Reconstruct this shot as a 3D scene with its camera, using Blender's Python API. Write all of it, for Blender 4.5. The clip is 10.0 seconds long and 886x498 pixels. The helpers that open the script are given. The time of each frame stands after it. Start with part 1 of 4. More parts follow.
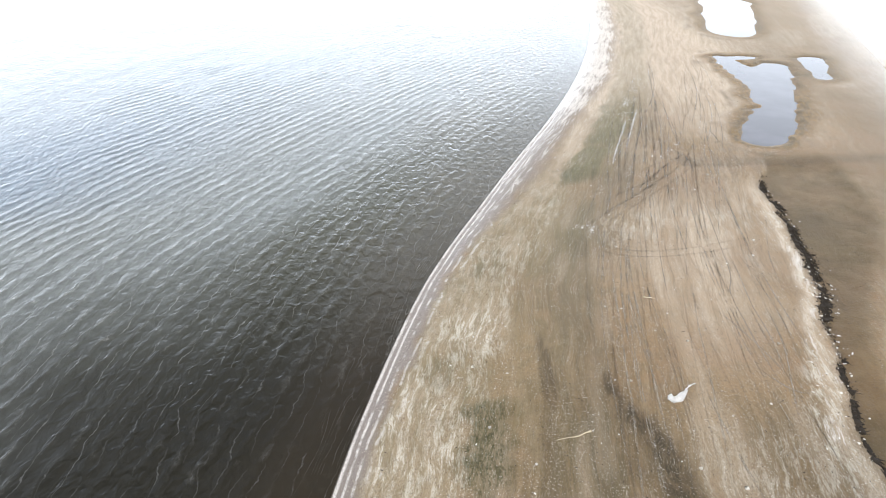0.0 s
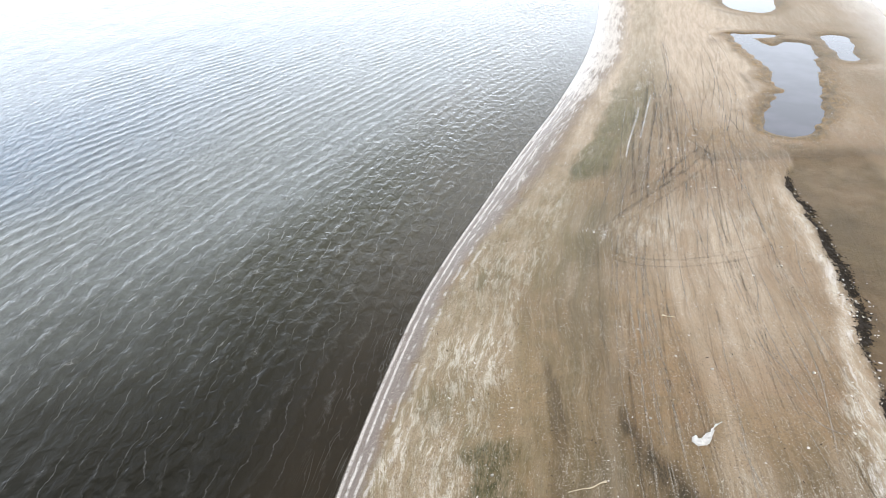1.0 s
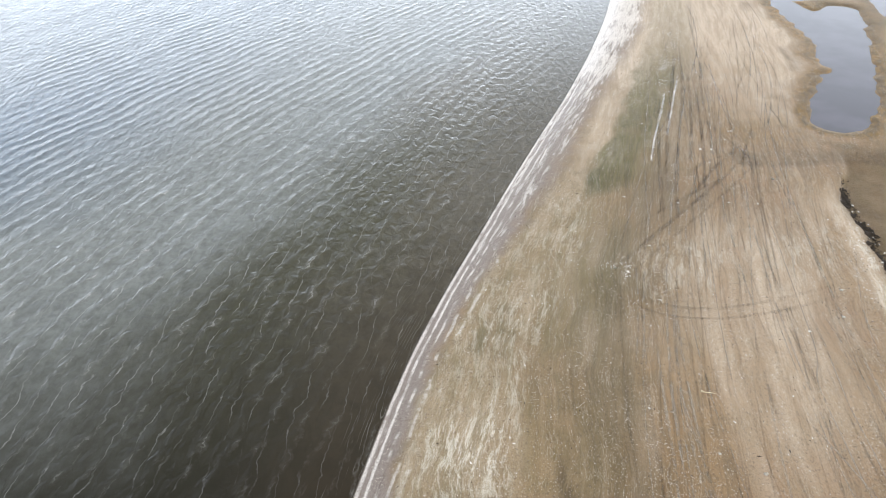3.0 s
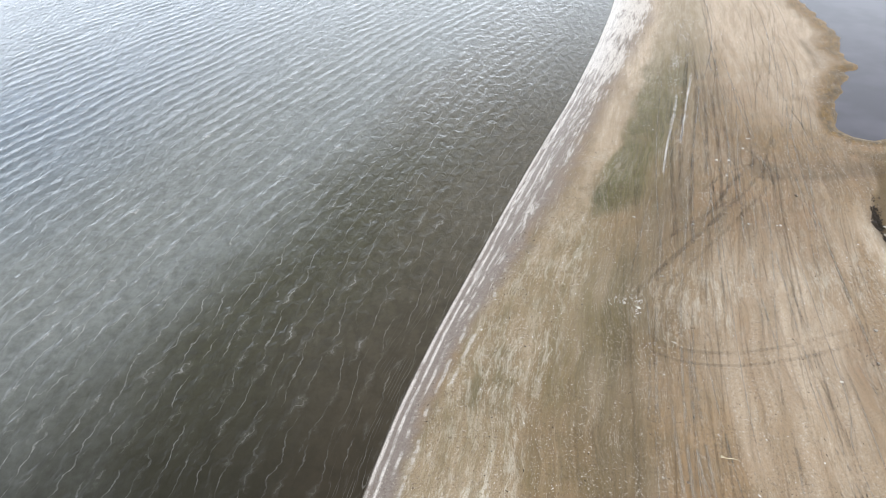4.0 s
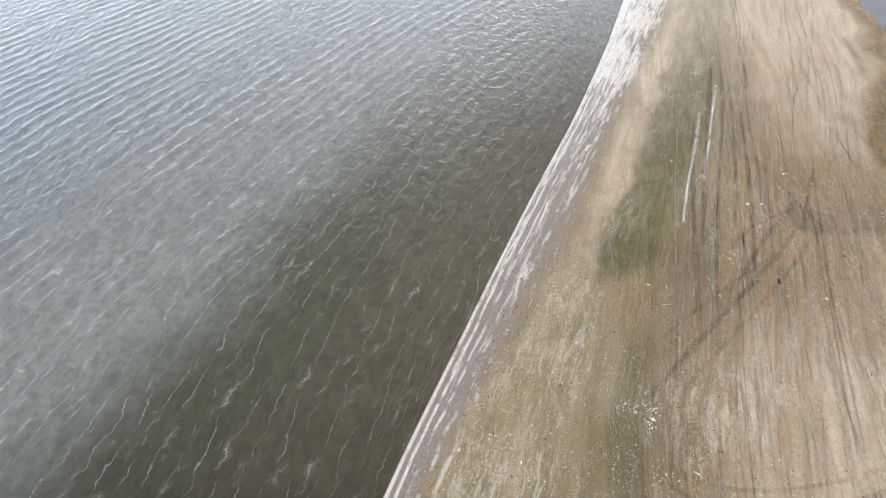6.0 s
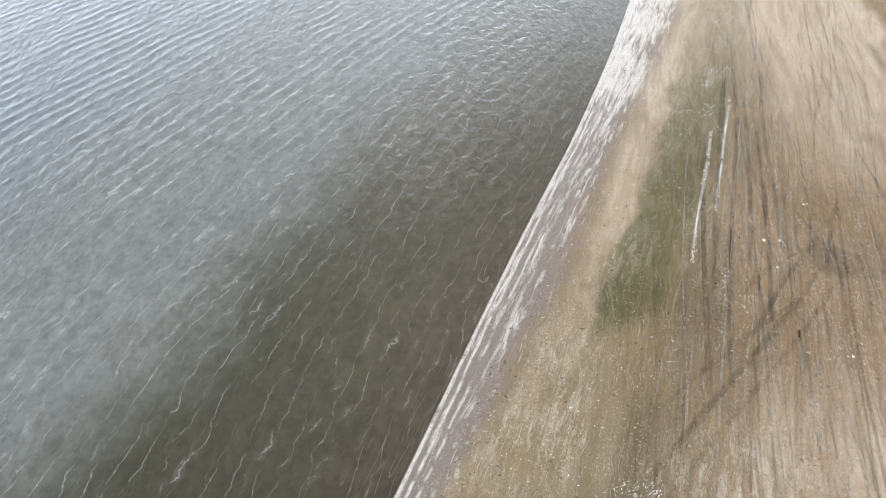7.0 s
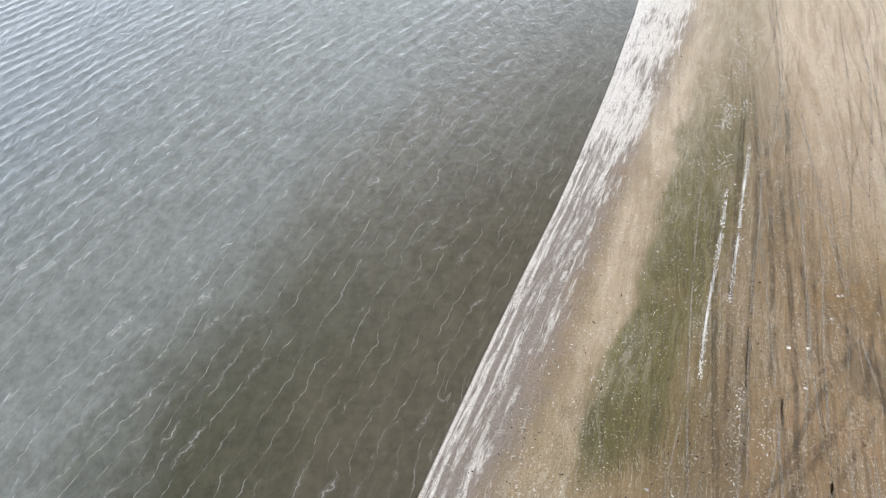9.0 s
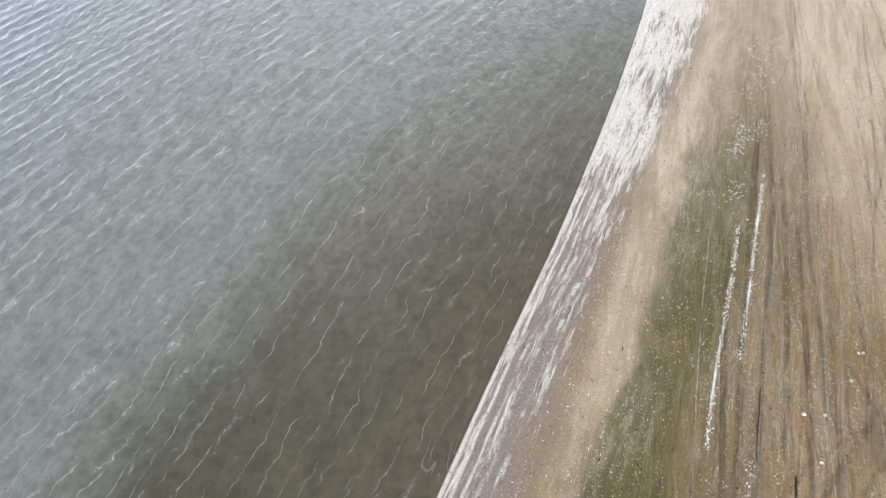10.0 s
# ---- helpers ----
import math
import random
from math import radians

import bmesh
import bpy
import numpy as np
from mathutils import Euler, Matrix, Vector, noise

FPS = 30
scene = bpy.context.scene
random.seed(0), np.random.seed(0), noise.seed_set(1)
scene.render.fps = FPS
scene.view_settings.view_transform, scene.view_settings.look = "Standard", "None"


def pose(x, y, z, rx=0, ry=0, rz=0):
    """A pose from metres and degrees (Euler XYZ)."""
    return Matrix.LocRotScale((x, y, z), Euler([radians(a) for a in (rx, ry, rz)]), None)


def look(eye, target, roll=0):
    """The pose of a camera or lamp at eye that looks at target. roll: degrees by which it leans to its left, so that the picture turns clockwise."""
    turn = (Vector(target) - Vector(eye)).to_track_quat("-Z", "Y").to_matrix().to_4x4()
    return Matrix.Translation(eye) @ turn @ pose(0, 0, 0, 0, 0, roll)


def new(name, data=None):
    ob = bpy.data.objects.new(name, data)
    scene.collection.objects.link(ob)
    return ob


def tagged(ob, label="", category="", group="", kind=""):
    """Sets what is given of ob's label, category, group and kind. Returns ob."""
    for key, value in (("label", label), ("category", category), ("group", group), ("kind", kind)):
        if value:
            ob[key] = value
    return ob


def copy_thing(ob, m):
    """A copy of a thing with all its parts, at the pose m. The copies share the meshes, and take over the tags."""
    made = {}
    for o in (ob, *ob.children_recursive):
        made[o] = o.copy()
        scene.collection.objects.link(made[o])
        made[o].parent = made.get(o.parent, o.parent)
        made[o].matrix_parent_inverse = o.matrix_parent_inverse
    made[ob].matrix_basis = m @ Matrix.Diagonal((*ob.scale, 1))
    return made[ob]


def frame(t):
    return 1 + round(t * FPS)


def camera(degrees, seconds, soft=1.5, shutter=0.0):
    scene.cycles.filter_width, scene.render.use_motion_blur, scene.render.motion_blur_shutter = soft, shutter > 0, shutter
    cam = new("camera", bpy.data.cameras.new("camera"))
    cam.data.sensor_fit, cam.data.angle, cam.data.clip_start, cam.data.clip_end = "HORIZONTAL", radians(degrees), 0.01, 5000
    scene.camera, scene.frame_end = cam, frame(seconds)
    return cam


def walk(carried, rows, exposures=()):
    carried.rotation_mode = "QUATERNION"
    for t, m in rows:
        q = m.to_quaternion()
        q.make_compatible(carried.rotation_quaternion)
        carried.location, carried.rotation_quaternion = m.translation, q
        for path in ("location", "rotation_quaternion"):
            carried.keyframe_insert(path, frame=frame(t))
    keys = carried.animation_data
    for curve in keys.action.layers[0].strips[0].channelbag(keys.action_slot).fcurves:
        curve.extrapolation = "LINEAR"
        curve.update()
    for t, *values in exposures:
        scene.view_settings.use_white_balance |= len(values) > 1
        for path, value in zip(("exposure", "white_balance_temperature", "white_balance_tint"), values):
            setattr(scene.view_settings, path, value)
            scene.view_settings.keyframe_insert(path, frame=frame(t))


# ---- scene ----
cam = camera(70.0, 10.0, soft=0.55)
PATH = [
    (0, (-1.336, 0.095, 39.21), (-1.356, 1.807, 38.176), -1.3),
    (0.5, (-1.231, 3.782, 39.183), (-1.253, 5.471, 38.112), -1.3),
    (1, (-0.957, 7.572, 39.26), (-0.986, 9.236, 38.151), -1.4),
    (1.5, (-0.731, 11.233, 39.404), (-0.763, 12.872, 38.258), -1.5),
    (2, (-0.478, 15.078, 39.711), (-0.514, 16.689, 38.527), -1.7),
    (2.5, (-0.145, 18.688, 39.906), (-0.187, 20.276, 38.691), -1.9),
    (4, (1.266, 30.049, 40.479), (1.205, 31.565, 39.175), -2.7),
    (4.5, (1.828, 33.771, 40.591), (1.762, 35.264, 39.262), -2.9),
    (5, (2.503, 37.509, 40.709), (2.428, 38.981, 39.357), -3.2),
    (5.5, (3.068, 41.188, 40.818), (2.99, 42.634, 39.439), -3.4),
    (7, (5.694, 52.293, 40.157), (5.586, 53.681, 38.722), -4.3),
    (7.5, (6.679, 55.829, 39.91), (6.561, 57.201, 38.459), -4.7),
    (8, (7.731, 59.726, 39.633), (7.606, 61.08, 38.166), -4.9),
    (8.5, (8.589, 63.107, 39.668), (8.457, 64.44, 38.182), -5.2),
    (9, (9.504, 66.581, 39.801), (9.357, 67.888, 38.295), -5.9),
    (9.5, (10.096, 69.852, 39.987), (9.941, 71.127, 38.453), -6.3),
    (10, (10.445, 73.352, 40.252), (10.288, 74.591, 38.69), -6.4),
]
walk(cam, [(t, look(eye, target, roll)) for t, eye, target, roll in PATH], [(0.0, -0.04), (2.5, -0.10), (4.5, -0.13), (7.0, -0.10), (10.0, -0.10)])

# ---- sky, sun ----
SUN_ELEVATION, SUN_AZIMUTH = 40.0, 170.0     # degrees; the sun stands behind the flight, a little to its right


def build_sky():
    w = bpy.data.worlds.new("hazy_sky")
    scene.world = w
    w.use_nodes = True
    nt = w.node_tree
    nt.nodes.clear()
    out = nt.nodes.new("ShaderNodeOutputWorld")
    bg = nt.nodes.new("ShaderNodeBackground")
    bg.inputs["Strength"].default_value = 0.12
    sky = nt.nodes.new("ShaderNodeTexSky")
    sky.sky_type = "NISHITA"
    sky.sun_disc = False
    sky.sun_elevation = radians(SUN_ELEVATION)
    sky.sun_rotation = radians(SUN_AZIMUTH)
    sky.air_density, sky.dust_density, sky.ozone_density = 1.0, 2.5, 1.0
    # broken cloud: soft white masses, whiter and denser towards the hazy horizon
    tc = nt.nodes.new("ShaderNodeTexCoord")
    sep = nt.nodes.new("ShaderNodeSeparateXYZ")
    nt.links.new(tc.outputs["Generated"], sep.inputs[0])
    stretch = nt.nodes.new("ShaderNodeMapping")
    stretch.inputs["Scale"].default_value = (1.6, 1.6, 4.2)
    nt.links.new(tc.outputs["Generated"], stretch.inputs["Vector"])
    cl = nt.nodes.new("ShaderNodeTexNoise")
    cl.inputs["Scale"].default_value, cl.inputs["Detail"].default_value, cl.inputs["Roughness"].default_value = 1.3, 6.0, 0.55
    nt.links.new(stretch.outputs["Vector"], cl.inputs["Vector"])
    cover = nt.nodes.new("ShaderNodeMapRange")
    cover.interpolation_type = "SMOOTHSTEP"
    cover.inputs["From Min"].default_value, cover.inputs["From Max"].default_value = 0.38, 0.66
    nt.links.new(cl.outputs["Fac"], cover.inputs["Value"])
    haze = nt.nodes.new("ShaderNodeMapRange")
    haze.interpolation_type = "SMOOTHSTEP"
    haze.inputs["From Min"].default_value, haze.inputs["From Max"].default_value = 0.0, 0.9
    haze.inputs["To Min"].default_value, haze.inputs["To Max"].default_value = 1.0, 0.0
    nt.links.new(sep.outputs["Z"], haze.inputs["Value"])
    glow = nt.nodes.new("ShaderNodeMix")
    glow.data_type = "RGBA"
    glow.inputs["A"].default_value = CLOUD_HIGH
    glow.inputs["B"].default_value = CLOUD_LOW
    nt.links.new(haze.outputs["Result"], glow.inputs["Factor"])
    both = nt.nodes.new("ShaderNodeMath")
    both.operation = "MAXIMUM"
    nt.links.new(cover.outputs["Result"], both.inputs[0])
    hz = nt.nodes.new("ShaderNodeMath")
    hz.operation = "POWER"
    hz.inputs[1].default_value = 1.0
    nt.links.new(haze.outputs["Result"], hz.inputs[0])
    nt.links.new(hz.outputs[0], both.inputs[1])
    mix = nt.nodes.new("ShaderNodeMix")
    mix.data_type = "RGBA"
    nt.links.new(both.outputs[0], mix.inputs["Factor"])
    nt.links.new(sky.outputs["Color"], mix.inputs["A"])
    nt.links.new(glow.outputs["Result"], mix.inputs["B"])
    nt.links.new(mix.outputs["Result"], bg.inputs["Color"])
    nt.links.new(bg.outputs["Background"], out.inputs["Surface"])


CLOUD_HIGH, CLOUD_LOW = (4.0, 3.8, 3.6, 1), (32.8, 36.0, 40.2, 1)
build_sky()
sun_data = bpy.data.lights.new("sun", "SUN")
sun_data.energy, sun_data.angle, sun_data.color = 1.9, radians(0.6), (1.0, 0.90, 0.75)
sun = new("sun", sun_data)
az = radians(SUN_AZIMUTH)
sun.matrix_world = look((0, 0, 60), (-math.sin(az) * 60, -math.cos(az) * 60, 60 - 60 * math.tan(radians(SUN_ELEVATION))))

# ---- materials ----


class Nodes:
    """A short hand for building a material."""

    def __init__(self, name):
        self.mat = bpy.data.materials.new(name)
        self.mat.use_nodes = True
        self.nt = self.mat.node_tree
        self.nt.nodes.clear()
        self.out = self.nt.nodes.new("ShaderNodeOutputMaterial")

    def node(self, kind, **values):
        n = self.nt.nodes.new("ShaderNode" + kind)
        for k, v in values.items():
            n.inputs[k.replace("_", " ")].default_value = v
        return n

    def link(self, a, b):
        self.nt.links.new(a, b)

    def put(self, v, socket):
        if hasattr(v, "is_output"):
            self.link(v, socket)
        else:
            socket.default_value = v

    def attr(self, name):
        n = self.nt.nodes.new("ShaderNodeAttribute")
        n.attribute_name = name
        return n.outputs["Fac"]

    def where(self):
        return self.nt.nodes.new("ShaderNodeTexCoord").outputs["Object"]

    def vec(self, x, y, z=0.0):
        n = self.nt.nodes.new("ShaderNodeCombineXYZ")
        for v, s in zip((x, y, z), n.inputs):
            self.put(v, s)
        return n.outputs[0]

    def noise(self, vector, scale, detail=4.0, rough=0.55, stretch=None, warp=0.0):
        if stretch:
            m = self.nt.nodes.new("ShaderNodeMapping")
            m.inputs["Scale"].default_value = stretch
            self.link(vector, m.inputs["Vector"])
            vector = m.outputs["Vector"]
        n = self.node("TexNoise", Scale=scale, Detail=detail, Roughness=rough, Distortion=warp)
        self.link(vector, n.inputs["Vector"])
        return n.outputs["Fac"]

    def math(self, op, a, b=0.0, c=0.0):
        n = self.nt.nodes.new("ShaderNodeMath")
        n.operation = op
        for v, s in zip((a, b, c), n.inputs):
            self.put(v, s)
        return n.outputs[0]

    def ramp(self, v, lo, hi, a=0.0, b=1.0):
        n = self.nt.nodes.new("ShaderNodeMapRange")
        n.interpolation_type = "SMOOTHSTEP"
        self.put(v, n.inputs["Value"])
        for k, x in (("From Min", lo), ("From Max", hi), ("To Min", a), ("To Max", b)):
            n.inputs[k].default_value = x
        return n.outputs["Result"]

    def mix(self, f, a, b):
        n = self.nt.nodes.new("ShaderNodeMix")
        n.data_type = "RGBA"
        self.put(f, n.inputs["Factor"])
        for v, s in ((a, n.inputs["A"]), (b, n.inputs["B"])):
            if hasattr(v, "is_output"):
                self.link(v, s)
            else:
                s.default_value = (*v, 1)
        return n.outputs["Result"]

    def bump(self, height, strength, distance):
        n = self.node("Bump", Strength=strength, Distance=distance)
        self.link(height, n.inputs["Height"])
        return n.outputs["Normal"]

    def surface(self, color, rough, normal=None, spec=0.5, ior=1.45, alpha=None, metal=0.0):
        p = self.nt.nodes.new("ShaderNodeBsdfPrincipled")
        if hasattr(color, "is_output"):
            self.link(color, p.inputs["Base Color"])
        else:
            p.inputs["Base Color"].default_value = (*color, 1)
        self.put(rough, p.inputs["Roughness"])
        self.put(spec, p.inputs["Specular IOR Level"])
        p.inputs["IOR"].default_value = ior
        p.inputs["Metallic"].default_value = metal
        if normal:
            self.link(normal, p.inputs["Normal"])
        if alpha is not None:
            self.put(alpha, p.inputs["Alpha"])
        self.link(p.outputs["BSDF"], self.out.inputs["Surface"])
        return self.mat


def sand_material():
    n = Nodes("beach_sand")
    w = n.where()
    u, v = n.attr("inland"), n.attr("along")
    broad = n.noise(w, 0.06, 4, 0.5)
    mid = n.noise(w, 0.5, 5, 0.6)
    fine = n.noise(w, 4.0, 5, 0.7)
    grit = n.noise(w, 14.0, 3, 0.7)
    # marks run with the beach, but wander a little
    wander = n.math("MULTIPLY_ADD", n.noise(w, 0.10, 3, 0.5), 2.6, n.math("MULTIPLY", n.noise(w, 1.1, 3, 0.6), 0.30))
    tv = n.vec(n.math("ADD", n.attr("across"), wander), v)
    streaked = n.attr("streaked")
    drag = n.noise(tv, 1.0, 4, 0.6, (0.9, 0.022, 1))
    drag2 = n.noise(tv, 1.0, 5, 0.65, (2.8, 0.05, 1))
    drag3 = n.noise(tv, 1.0, 4, 0.62, (4.0, 0.13, 1))
    brush = n.noise(tv, 1.0, 6, 0.66, (1.1, 0.09, 1), 0.2)
    fibre = n.noise(tv, 1.0, 5, 0.75, (6.5, 0.9, 1), 0.3)
    tan = n.mix(n.ramp(broad, 0.35, 0.65), (0.292, 0.196, 0.112), (0.352, 0.252, 0.155))
    tan = n.mix(n.ramp(n.noise(w, 0.05, 4, 0.6), 0.46, 0.62, 0.0, 0.6), tan, (0.275, 0.180, 0.116))
    tan = n.mix(n.ramp(mid, 0.35, 0.75, 0.0, 0.8), tan, (0.225, 0.168, 0.100))
    tan = n.mix(n.ramp(brush, 0.50, 0.64, 0.0, 0.30), tan, (0.17, 0.125, 0.075))
    tan = n.mix(n.ramp(brush, 0.47, 0.34, 0.0, 0.25), tan, (0.45, 0.365, 0.265))
    tan = n.mix(n.math("MULTIPLY", n.attr("khaki"), n.ramp(brush, 0.36, 0.62, 0.9, 0.5)), tan, n.mix(n.ramp(mid, 0.35, 0.65), (0.240, 0.204, 0.126), (0.168, 0.146, 0.082)))
    tan = n.mix(n.math("MULTIPLY", n.attr("warm"), n.ramp(brush, 0.35, 0.62, 0.9, 0.45)), tan, (0.195, 0.136, 0.084))
    tan = n.mix(n.math("MULTIPLY", n.ramp(drag, 0.50, 0.64), n.math("MULTIPLY", streaked, 0.35)), tan, (0.15, 0.112, 0.07))
    tan = n.mix(n.math("MULTIPLY", n.ramp(drag2, 0.51, 0.60), n.math("MULTIPLY", streaked, 0.34)), tan, (0.125, 0.095, 0.064))
    tan = n.mix(n.math("MULTIPLY", n.ramp(drag3, 0.53, 0.62), n.math("MULTIPLY", streaked, 0.3)), tan, (0.11, 0.085, 0.058))
    tan = n.mix(n.math("MULTIPLY", n.ramp(drag2, 0.48, 0.34), n.math("MULTIPLY", streaked, 0.35)), tan, (0.45, 0.36, 0.26))
    tan = n.mix(n.math("MULTIPLY", n.attr("trodden"), n.ramp(n.math("ADD", brush, n.math("MULTIPLY", drag3, 0.7)), 0.62, 1.0, 0.45, 1.0)), tan, (0.125, 0.105, 0.064))
    # pale, dry sand with salt and shell grit; northwards also distance haze painted pale
    tan = n.mix(n.math("MULTIPLY", n.attr("pale"), n.ramp(n.math("ADD", brush, n.math("MULTIPLY", fine, 0.6)), 0.55, 0.95, 0.3, 1.0)), tan, (0.60, 0.50, 0.39))
    # green film of algae, combed by wheels
    green = n.mix(n.ramp(n.math("MULTIPLY_ADD", fibre, 0.5, n.math("MULTIPLY", drag3, 0.5)), 0.42, 0.58), (0.116, 0.116, 0.042), (0.050, 0.055, 0.019))
    tan = n.mix(n.math("MULTIPLY", n.attr("algae"), n.ramp(n.math("ADD", mid, n.math("MULTIPLY", fibre, 0.6)), 0.45, 0.9, 1.0, 0.75)), tan, green)
    # dark mottled growth, then a lacy crust of salt over it
    blot = n.noise(tv, 1.0, 7, 0.78, (1.5, 0.6, 1), 0.4)
    tan = n.mix(n.math("MULTIPLY", n.attr("mottle"), n.ramp(n.math("MULTIPLY_ADD", fibre, 0.4, n.math("MULTIPLY", blot, 0.6)), 0.43, 0.56, 0.35, 1.0)), tan, n.mix(n.ramp(fine, 0.4, 0.6), (0.045, 0.045, 0.018), (0.095, 0.090, 0.040)))
    crust = n.math("MULTIPLY", n.attr("crust"), n.ramp(n.attr("mottle"), 0.3, 0.9, 1.0, 0.45))
    smear = n.noise(tv, 1.0, 7, 0.74, (1.5, 0.26, 1), 0.15)
    tan = n.mix(n.math("MULTIPLY", crust, n.ramp(n.math("MULTIPLY_ADD", fibre, 0.45, n.math("MULTIPLY", smear, 0.6)), 0.51, 0.61, 0.0, 0.9)), tan, (0.74, 0.70, 0.61))
    ridge = n.math("ABSOLUTE", n.math("ADD", n.noise(tv, 1.0, 6, 0.72, (2.2, 0.5, 1), 0.2), -0.5))
    tan = n.mix(n.math("MULTIPLY", crust, n.math("MULTIPLY", n.ramp(ridge, 0.022, 0.004), n.ramp(smear, 0.42, 0.56, 0.15, 0.9))), tan, (0.72, 0.67, 0.56))
    scratch = n.math("ABSOLUTE", n.math("ADD", n.noise(tv, 1.0, 4, 0.7, (3.6, 0.45, 1), 0.6), -0.5))
    tan = n.mix(n.math("MULTIPLY", n.math("MULTIPLY", n.ramp(scratch, 0.020, 0.004), n.ramp(n.math("ADD", n.attr("mud"), n.math("MULTIPLY", n.attr("algae"), 0.55)), 0.1, 0.7, 1.0, 0.15)), n.ramp(n.math("MULTIPLY_ADD", smear, 0.7, n.math("MULTIPLY", mid, 0.3)), 0.47, 0.60, 0.08, 0.6)), tan, (0.64, 0.58, 0.49))
    # ochre mud round the pools
    tan = n.mix(n.math("MULTIPLY", n.attr("ochre"), n.ramp(n.math("MULTIPLY_ADD", fine, 0.4, mid), 0.40, 0.75, 0.70, 1.0)), tan, n.mix(n.ramp(blot, 0.40, 0.60), (0.250, 0.150, 0.048), (0.085, 0.060, 0.026)))
    tan = n.mix(n.attr("mud"), tan, n.mix(n.ramp(n.noise(w, 0.10, 5, 0.6), 0.40, 0.62), n.mix(n.ramp(mid, 0.3, 0.7), (0.098, 0.074, 0.036), (0.135, 0.10, 0.052)), n.mix(n.ramp(mid, 0.3, 0.7), (0.155, 0.105, 0.056), (0.205, 0.148, 0.088))))
    # dark damp patches with a frayed edge, and one soft bar of painted shade
    tan = n.mix(n.math("MULTIPLY", n.attr("damp"), n.ramp(n.math("MULTIPLY_ADD", fibre, 0.5, n.math("MULTIPLY", blot, 0.6)), 0.42, 0.62, 0.45, 1.0)), tan, (0.052, 0.041, 0.024))
    # swash zone: violet-grey wet sand, lines and streaks of white shell hash along the waterline
    tan = n.mix(n.attr("swash"), tan, n.mix(n.ramp(fine, 0.35, 0.65), (0.235, 0.203, 0.180), (0.315, 0.278, 0.255)))
    sway = n.math("ADD", n.noise(w, 0.16, 5, 0.6), -0.5)
    sv = n.vec(n.math("MULTIPLY_ADD", sway, 0.9, u), v)
    streak = n.noise(sv, 1.0, 6, 0.70, (1.3, 0.15, 1), 0.25)
    thread = n.noise(sv, 1.0, 5, 0.7, (4.5, 0.5, 1), 0.4)
    white = n.ramp(n.math("MULTIPLY_ADD", n.attr("hash"), 0.36, n.math("MULTIPLY_ADD", streak, 0.68, n.math("MULTIPLY", thread, 0.32))), 0.60, 0.735)
    white = n.math("MULTIPLY", white, n.ramp(n.attr("hash"), 0.02, 0.14))
    for k, (at, half, strong, bend) in enumerate(((0.10, 0.25, 1.0, 0.25), (0.72, 0.17, 1.0, 0.5), (1.40, 0.17, 0.85, 0.9), (2.2, 0.2, 0.6, 1.5), (3.1, 0.26, 0.8, 2.0))):
        off = n.math("ABSOLUTE", n.math("ADD", n.math("MULTIPLY_ADD", sway, bend, u), -at))
        kept = n.ramp(n.noise(n.vec(0.7 * k, n.math("MULTIPLY", v, 0.30)), 1.0, 4, 0.7), 0.30 + 0.05 * k, 0.50 + 0.03 * k)
        frayed = n.ramp(n.math("MULTIPLY_ADD", thread, 0.30, off), half + 0.15, half * 0.35 + 0.12, 0.0, strong)
        if k == 4:
            frayed = n.math("MULTIPLY", frayed, n.ramp(v, 76.0, 90.0, 0.7, 1.0))
        white = n.math("MAXIMUM", white, n.math("MULTIPLY", kept, frayed))
    tan = n.mix(n.math("MULTIPLY", white, 0.94), tan, (0.79, 0.755, 0.71))
    tan = n.mix(n.math("MULTIPLY", n.attr("swash"), n.ramp(thread, 0.45, 0.34, 0.0, 0.5)), tan, (0.13, 0.108, 0.098))
    # grains, dark specks and shell grit
    tan = n.mix(n.ramp(grit, 0.44, 0.70, 0.0, 0.55), tan, (0.105, 0.08, 0.055))
    tan = n.mix(n.ramp(fine, 0.53, 0.68, 0.0, 0.6), tan, (0.12, 0.09, 0.065))
    tan = n.mix(n.math("MULTIPLY", n.math("MULTIPLY", n.ramp(n.attr("mud"), 0.2, 0.8, 1.0, 0.1), n.ramp(brush, 0.42, 0.60, 0.15, 1.0)), n.ramp(n.noise(w, 7.0, 3, 0.6), 0.60, 0.65, 0.0, 0.7)), tan, (0.68, 0.63, 0.56))
    rich = n.node("HueSaturation", Saturation=1.13, Value=0.96)
    n.link(tan, rich.inputs["Color"])
    tan = rich.outputs["Color"]
    rough = n.math("MULTIPLY_ADD", n.attr("wet"), -0.35, 0.55)
    h = n.math("ADD", n.math("MULTIPLY_ADD", grit, 0.10, n.math("MULTIPLY", mid, 0.5)), n.math("ADD", n.math("MULTIPLY", fine, 0.42), n.math("MULTIPLY_ADD", brush, 0.35, n.math("MULTIPLY", drag3, 0.2))))
    mat = n.surface(tan, rough, n.bump(h, 0.8, 0.12), spec=n.math("MULTIPLY_ADD", n.attr("wet"), 0.35, 0.22))
    # tinted sheen brightens the sand at grazing view, standing in for haze
    skin = next(q for q in n.nt.nodes if q.type == "BSDF_PRINCIPLED")
    skin.inputs["Sheen Weight"].default_value, skin.inputs["Sheen Roughness"].default_value = 0.22, 0.35
    skin.inputs["Sheen Tint"].default_value = (1.0, 0.76, 0.50, 1)
    return mat


